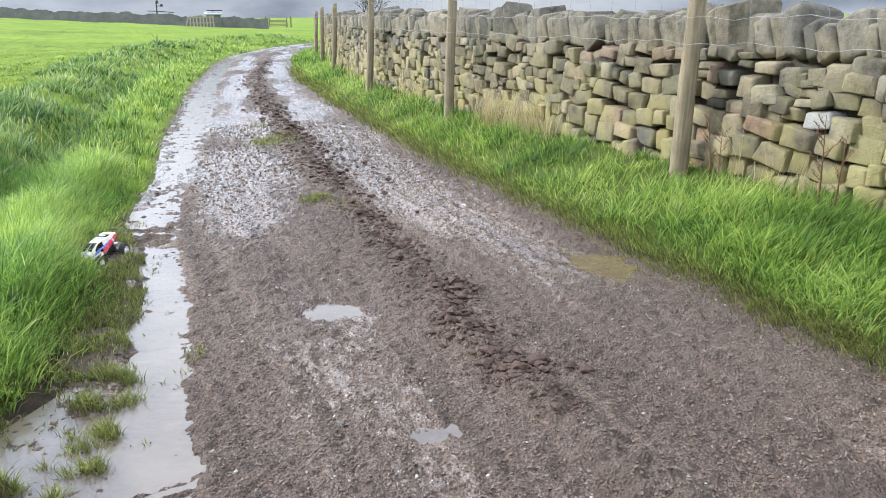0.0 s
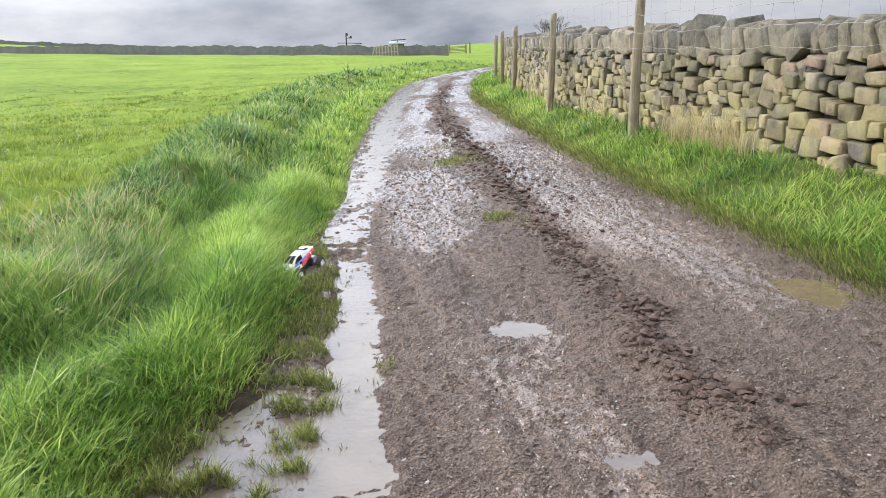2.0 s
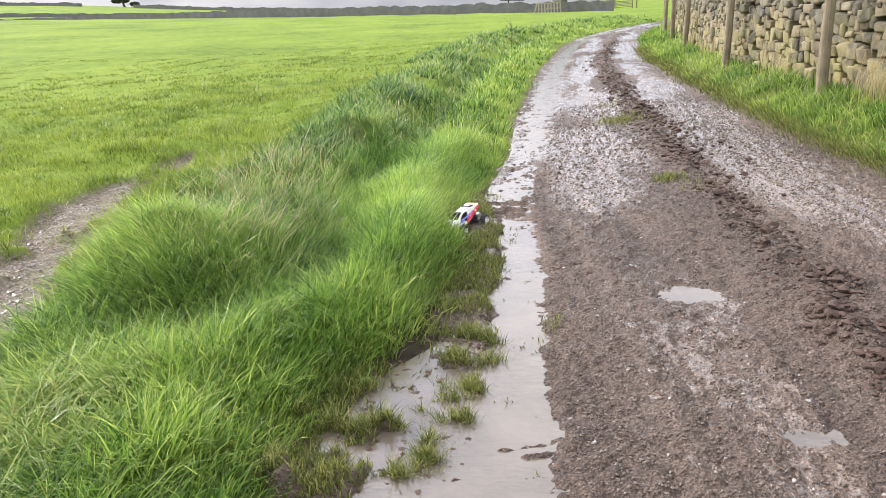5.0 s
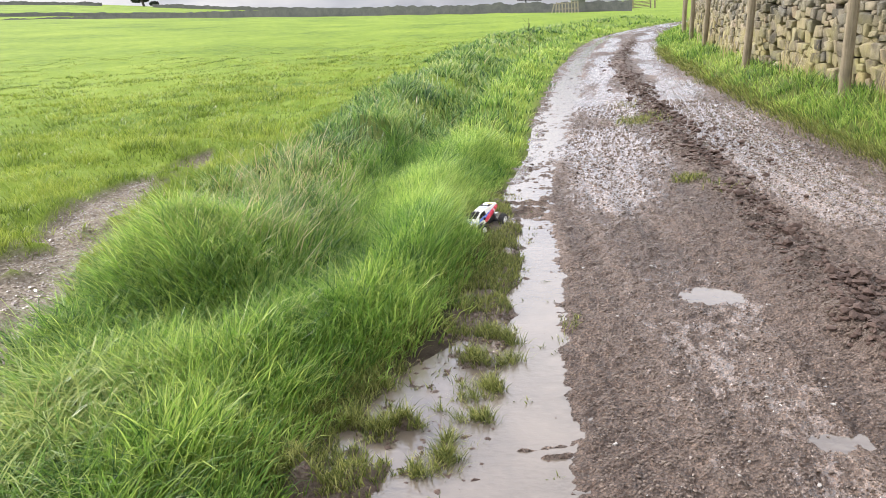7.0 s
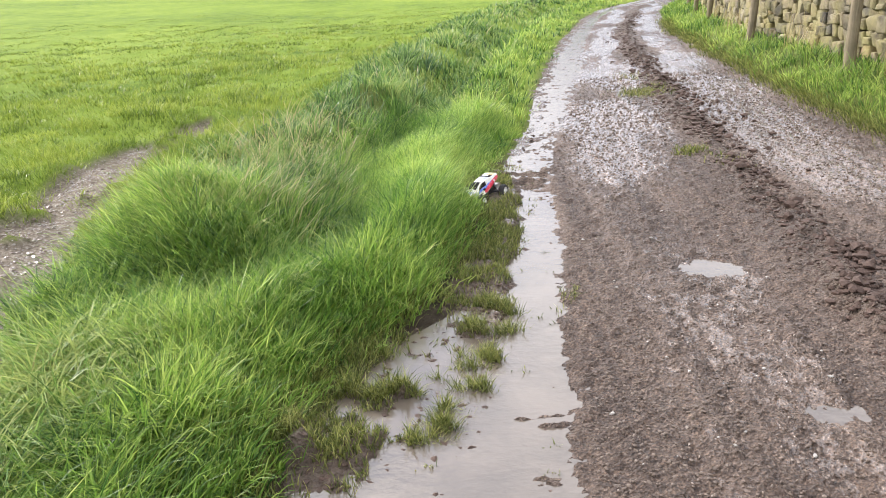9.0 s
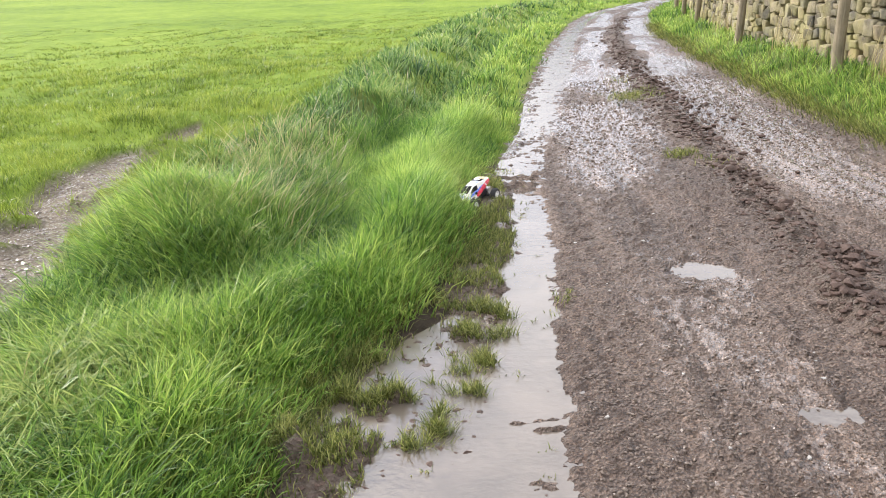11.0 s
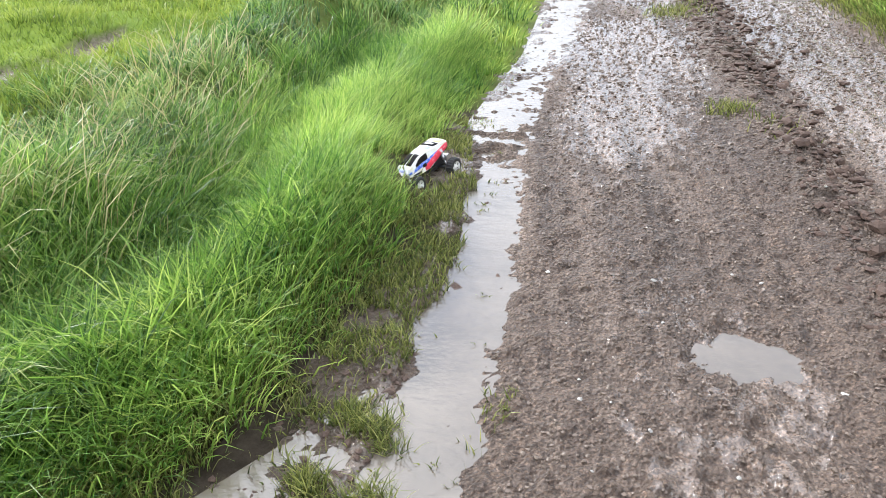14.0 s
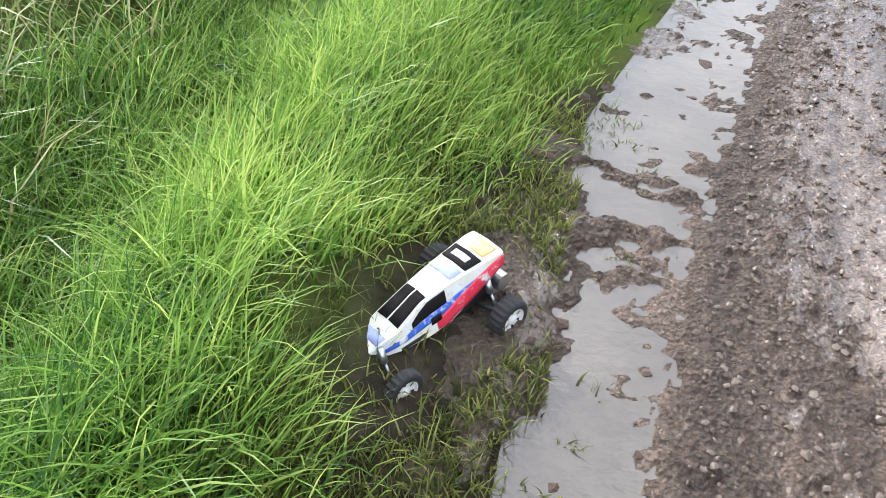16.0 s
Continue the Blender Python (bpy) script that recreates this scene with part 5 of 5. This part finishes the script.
            tube(bm, [(0, -sgn * wd * 0.5, 0), (0, sgn * wd * 0.25, 0)], 0.0245, 20)
            part("hub", bm, M_BLACK, wheel)
    return car


car = model_car()
fwd = math.degrees(math.atan2(-0.869, -0.495))
car.matrix_basis = pose(0.033, 5.245, -0.036, 2, 0.0, fwd) @ Matrix.Scale(1.19, 4)

# ---- weeds ----
M_DOCK = mottled("dry_dock_stem", [(0.3, (0.10, 0.045, 0.025)), (0.7, (0.2, 0.1, 0.055))], 20, 0.8)
M_STALK = mottled("dull_green_stalk", [(0.3, (0.05, 0.06, 0.025)), (0.7, (0.12, 0.12, 0.05))], 12, 0.8)


def weed(x, y, tall, mat, label, seed, spread_=0.12, twigs=9):
    rw = random.Random(seed)
    root = tagged(new("weed"), label, "weed")
    root.location = (x, y, float(land(np.array([x]), np.array([y]))[0]))
    bm = bmesh.new()
    top = (rw.uniform(-0.06, 0.06), rw.uniform(-0.06, 0.06), tall)
    pts = [(top[0] * t ** 1.5, top[1] * t ** 1.5, top[2] * t) for t in (0, 0.3, 0.6, 0.85, 1)]
    tube(bm, pts, [0.008 * tall + 0.002, 0.007 * tall + 0.002, 0.005 * tall + 0.001, 0.004 * tall, 0.002], 6)
    part("stem", bm, mat, root)
    for k in range(twigs):
        t = 0.35 + 0.6 * k / twigs
        b0 = Vector((top[0] * t ** 1.5, top[1] * t ** 1.5, tall * t))
        an = rw.uniform(0, 6.28)
        tip = b0 + Vector((math.cos(an), math.sin(an), 1.1)) * spread_ * tall * rw.uniform(0.6, 1.3)
        bm = bmesh.new()
        tube(bm, [b0, (b0 + tip) / 2 + Vector((0, 0, -0.01)), tip], [0.003 * tall + 0.001, 0.0028 * tall + 0.001, 0.001], 5)
        for q in range(7):
            c = b0.lerp(tip, 0.35 + 0.09 * q)
            bmesh.ops.create_icosphere(bm, subdivisions=1, radius=0.006 * tall + 0.001, matrix=Matrix.Translation(c + Vector((rw.uniform(-1, 1), rw.uniform(-1, 1), 0)) * 0.012))
        part("seed_head", bm, mat, root)
    return root


weed(4.76, 4.35, 0.62, M_DOCK, "dry reddish dock stalk in front of the wall", 1)
weed(4.73, 4.23, 0.5, M_DOCK, "dry reddish dock stalk in front of the wall", 2)
weed(4.8, 3.29, 0.7, M_DOCK, "tall dry brown dock stalk by the wall", 3)
weed(4.76, 3.12, 0.6, M_DOCK, "dry brown dock stalk by the wall", 4)
weed(1.62, 23.7, 1.0, M_STALK, "tall dull green thistle stalk on the bank", 5, 0.22, 12)

# ---- far things ----
M_FARWALL = mottled("dark_field_wall_stone", [(0.3, (0.1, 0.1, 0.1)), (0.55, (0.17, 0.165, 0.155)), (0.75, (0.26, 0.24, 0.215))], 0.8, 0.95, 0.6, 0.1, 3)
M_PALEWOOD = wood_material("pale_dry_boards", [(0.3, (0.2, 0.17, 0.12)), (0.5, (0.36, 0.31, 0.23)), (0.7, (0.5, 0.44, 0.35))])
M_TIN = mottled("pale_painted_tin", [(0.3, (0.3, 0.33, 0.35)), (0.7, (0.42, 0.45, 0.47))], 3, 0.6)
M_LEAF = mottled("dark_tree_leaves", [(0.3, (0.012, 0.02, 0.01)), (0.7, (0.035, 0.05, 0.02))], 2, 0.8, 0)
M_BARK = mottled("grey_brown_bark", [(0.3, (0.05, 0.042, 0.033)), (0.7, (0.13, 0.11, 0.09))], 4, 0.9, 0.5, 0.02)


def polar(az, r):
    return r * math.sin(radians(az)), r * math.cos(radians(az))


def ground_z(x, y):
    return float(land(np.array([x]), np.array([y]))[0])


def long_wall(name, azs, rs_, tall, mat, label, seed, rough=0.25, thick=0.6):
    """A far boundary wall along a bent line, with an uneven top."""
    rw = random.Random(seed)
    az = np.arange(azs[0], azs[-1], 0.1)
    rr = np.interp(az, azs, rs_)
    rows = []
    bm = bmesh.new()
    for a, q in zip(az, rr):
        h = tall * (1 + rough * (float(fbm(np.array([a * 2.2]), np.array([1.0]), 4, seed)[0]) * 1.6 + rw.uniform(-0.15, 0.15)))
        x0, y0 = polar(a, q)
        x1, y1 = polar(a, q + thick)
        z = ground_z(x0, y0)
        rows.append([bm.verts.new(c) for c in ((x0, y0, z - 0.5), (x0 + 0.05, y0 + 0.1, z + h), (x1, y1, z + h * 0.98), (x1, y1, z - 0.5))])
    for r0, r1 in zip(rows, rows[1:]):
        for k in range(3):
            bm.faces.new((r0[k], r0[k + 1], r1[k + 1], r1[k]))
    bmesh.ops.recalc_face_normals(bm, faces=bm.faces)
    ob = part(name, bm, mat, None)
    return tagged(ob, label, "stone wall", kind="structure")


long_wall("field_wall", (-44.6, -28.6, -13.6, -0.6, 10.85), (215, 190, 152, 130, 122), 1.45, M_FARWALL, "dark dry stone wall at the far end of the pasture", 3)
long_wall("field_wall", (-44.6, -26.6, -12.6), (330, 300, 285), 1.2, M_FARWALL, "dark boundary wall across the distant hillside", 5, 0.35, 2)
long_wall("field_wall", (-44.6, -25.1), (420, 400), 1.4, M_FARWALL, "dark hedge line on the far hill", 7, 0.5, 3)
long_wall("field_wall", (-22.1, -8.6), (395, 360), 1.5, M_FARWALL, "dark scrubby ridge line on the far hill", 9, 0.5, 3)


def box(bm, x0, x1, y0, y1, z0, z1, turn=None):
    m = Matrix.Translation(((x0 + x1) / 2, (y0 + y1) / 2, (z0 + z1) / 2)) @ (turn or Matrix.Identity(4)) @ Matrix.Diagonal((x1 - x0, y1 - y0, z1 - z0, 1))
    bmesh.ops.create_cube(bm, size=1.0, matrix=m)


def pen(az, r):
    x, y = polar(az, r)
    root = tagged(new("wooden_pen"), "pale wooden livestock pen boards at the field wall", "fence")
    root.matrix_basis = pose(x, y, ground_z(x, y), 0, 0, -az)
    rp = random.Random(3)
    for k in range(9):
        bm = bmesh.new()
        px = -1.7 + k * 0.43
        box(bm, px - 0.09, px + 0.09, -0.05, 0.05, -0.05, 1.55 + rp.uniform(-0.2, 0.1), Matrix.Rotation(radians(18 - 12 * k if k < 2 else rp.uniform(-3, 3)), 4, "Y"))
        part("board", bm, M_PALEWOOD, root)
    for z in (0.5, 1.25):
        bm = bmesh.new()
        box(bm, -1.3, 1.85, 0.06, 0.12, z, z + 0.14)
        part("rail", bm, M_PALEWOOD, root)


pen(6.25, 113)


def shelter(az, r):
    x, y = polar(az, r)
    root = tagged(new("field_shelter"), "small field shelter with a pale tin roof behind the wall", "shelter")
    root.matrix_basis = pose(x, y, ground_z(x, y), 0, 0, -az)
    bm = bmesh.new()
    box(bm, -1.0, 1.0, 0, 1.6, 0, 1.7)
    part("wall", bm, M_FARWALL, root)
    bm = bmesh.new()
    box(bm, -1.25, 1.25, -0.25, 1.9, 1.75, 1.95, Matrix.Rotation(radians(8), 4, "X"))
    bmesh.ops.bevel(bm, geom=bm.edges[:], offset=0.03, segments=1, affect="EDGES")
    part("roof", bm, M_TIN, root, "pale tin roof")
    bm = bmesh.new()
    box(bm, -0.9, 1.3, 0.6, 1.2, 2.2, 2.32)
    tube(bm, [(0, 0.9, 1.9), (0, 0.9, 2.25)], 0.05, 6)
    part("roof_rack", bm, M_BLACK, root, "dark bar above the roof")


shelter(7.15, 121)


def mast(az, r):
    x, y = polar(az, r)
    root = tagged(new("mast"), "dark mast with a crossbar standing behind the far wall", "mast")
    root.location = (x, y, ground_z(x, y))
    for name, pts, rad in (("pole", [(0, 0, 0), (0, 0, 3.3)], 0.11), ("crossbar", [(-1.5, 0, 2.0), (0.1, 0, 1.95), (2.6, 0, 1.75)], 0.06), ("arm", [(0, 0, 2.7), (0.75, 0, 2.8)], 0.06)):
        bm = bmesh.new()
        tube(bm, pts, rad, 7)
        part(name, bm, M_BLACK, root)
    for px, pz, q in ((0.12, 3.35, 0.28), (0.8, 2.85, 0.24)):
        bm = bmesh.new()
        bmesh.ops.create_cone(bm, cap_ends=True, segments=10, radius1=q, radius2=q * 0.6, depth=q * 1.7, matrix=Matrix.Translation((px, 0, pz)))
        part("lamp_head", bm, M_BLACK, root)


mast(3.5, 135)


def field_gate(az, r):
    x, y = polar(az, r)
    root = tagged(new("field_gate"), "weathered five-bar timber field gate in the far corner", "gate")
    root.matrix_basis = pose(x, y, ground_z(x, y), 0, 0, -az)
    for z in (0.25, 0.5, 0.75, 1.0, 1.22):
        bm = bmesh.new()
        box(bm, -1.4, 1.4, -0.03, 0.03, z - 0.06, z + 0.06)
        part("bar", bm, M_POST, root)
    for px in (-1.55, 1.55, 2.3, -2.2):
        bm = bmesh.new()
        box(bm, px - 0.13, px + 0.13, -0.12, 0.12, -0.1, 1.6 if abs(px) < 2 else 1.9)
        part("gatepost", bm, M_POST, root)


field_gate(11.44, 150)


def bare_tree(x, y, tall, seed):
    root = tagged(new("tree"), "bare leafless thorn tree behind the stone wall", "tree")
    root.location = (x, y, ground_z(x, y))
    rt = random.Random(seed)
    trunk, twig = bmesh.new(), bmesh.new()

    def grow(p, d, ln, rad, depth):
        q = p + d * ln
        mid = (p + q) / 2 + Vector((rt.uniform(-1, 1), rt.uniform(-1, 1), 0)) * ln * 0.06
        tube(trunk if depth > 3 else twig, [p, mid, q], [rad, rad * 0.85, rad * 0.68], 5 if depth > 2 else 3)
        if depth == 0:
            return
        for _ in range(3 if depth > 1 else 4):
            nd_ = (d + Vector((rt.uniform(-1, 1), rt.uniform(-1, 1), rt.uniform(-0.35, 0.6))) * 0.75).normalized()
            grow(q, nd_, ln * rt.uniform(0.62, 0.82), rad * 0.62, depth - 1)

    grow(Vector((0, 0, -0.1)), Vector((0.05, 0, 1)), tall * 0.3, tall * 0.028, 5)
    part("trunk", trunk, M_BARK, root)
    part("crown", twig, M_BARK, root, "fine bare twigs")


bare_tree(11.07, 33.4, 2.35, 4)


def leafy_tree(az, r):
    x, y = polar(az, r)
    root = tagged(new("tree"), "dark leaning tree alone on the distant hill", "tree")
    root.location = (x, y, ground_z(x, y))
    rt = random.Random(8)
    bm = bmesh.new()
    tube(bm, [(1.2, 0, -0.5), (0.6, 0, 2), (-1.0, 0, 5), (-4.6, 0, 9.5)], [0.6, 0.5, 0.4, 0.15], 8)
    tube(bm, [(0.6, 0, 2), (1.8, 0, 4), (2.5, 0.5, 5.5)], [0.4, 0.25, 0.1], 7)
    tube(bm, [(-0.2, 0, 3.5), (-2.5, -0.6, 5), (-3, -0.5, 6)], [0.35, 0.2, 0.08], 7)
    part("trunk", bm, M_BARK, root)
    vs, n = [], 0
    clumps = [(6.2, 0.8, 2.2, 1.1, 500), (-5.6, 6.9, 1.3, 1.0, 300)]
    for _ in range(15):
        clumps.append((0.4 + rt.gauss(0, 2.3), 3.9 + rt.gauss(0, 1.3), rt.uniform(0.9, 2.0), rt.uniform(0.7, 1.4), 330))
    for _ in range(8):
        clumps.append((-4.6 + rt.gauss(0, 1.2), 8.8 + rt.gauss(0, 1.2), rt.uniform(0.6, 1.4), rt.uniform(0.6, 1.2), 220))
    for cx, cz, rx, rz, k in clumps:
        for _ in range(k):
            d = Vector((rt.gauss(0, 1), rt.gauss(0, 1), rt.gauss(0, 1))).normalized() * rt.uniform(0.55, 1.05)
            c = Vector((cx + d.x * rx, d.y * rx * 0.8, cz + d.z * rz))
            a_, b_ = (Vector((rt.gauss(0, 1), rt.gauss(0, 1), rt.gauss(0, 1))).normalized() * 0.35 for _ in range(2))
            vs += [c - a_, c + b_, c + a_ * 1.1, c - b_]
            n += 1
    me = raw_mesh("crown", [tuple(q) for q in vs], list(range(4 * n)), [4] * n, M_LEAF, False)
    ob = new("crown", me)
    ob.parent = root
    tagged(ob, "dense dark leaf clumps")


leafy_tree(-22.78, 415)
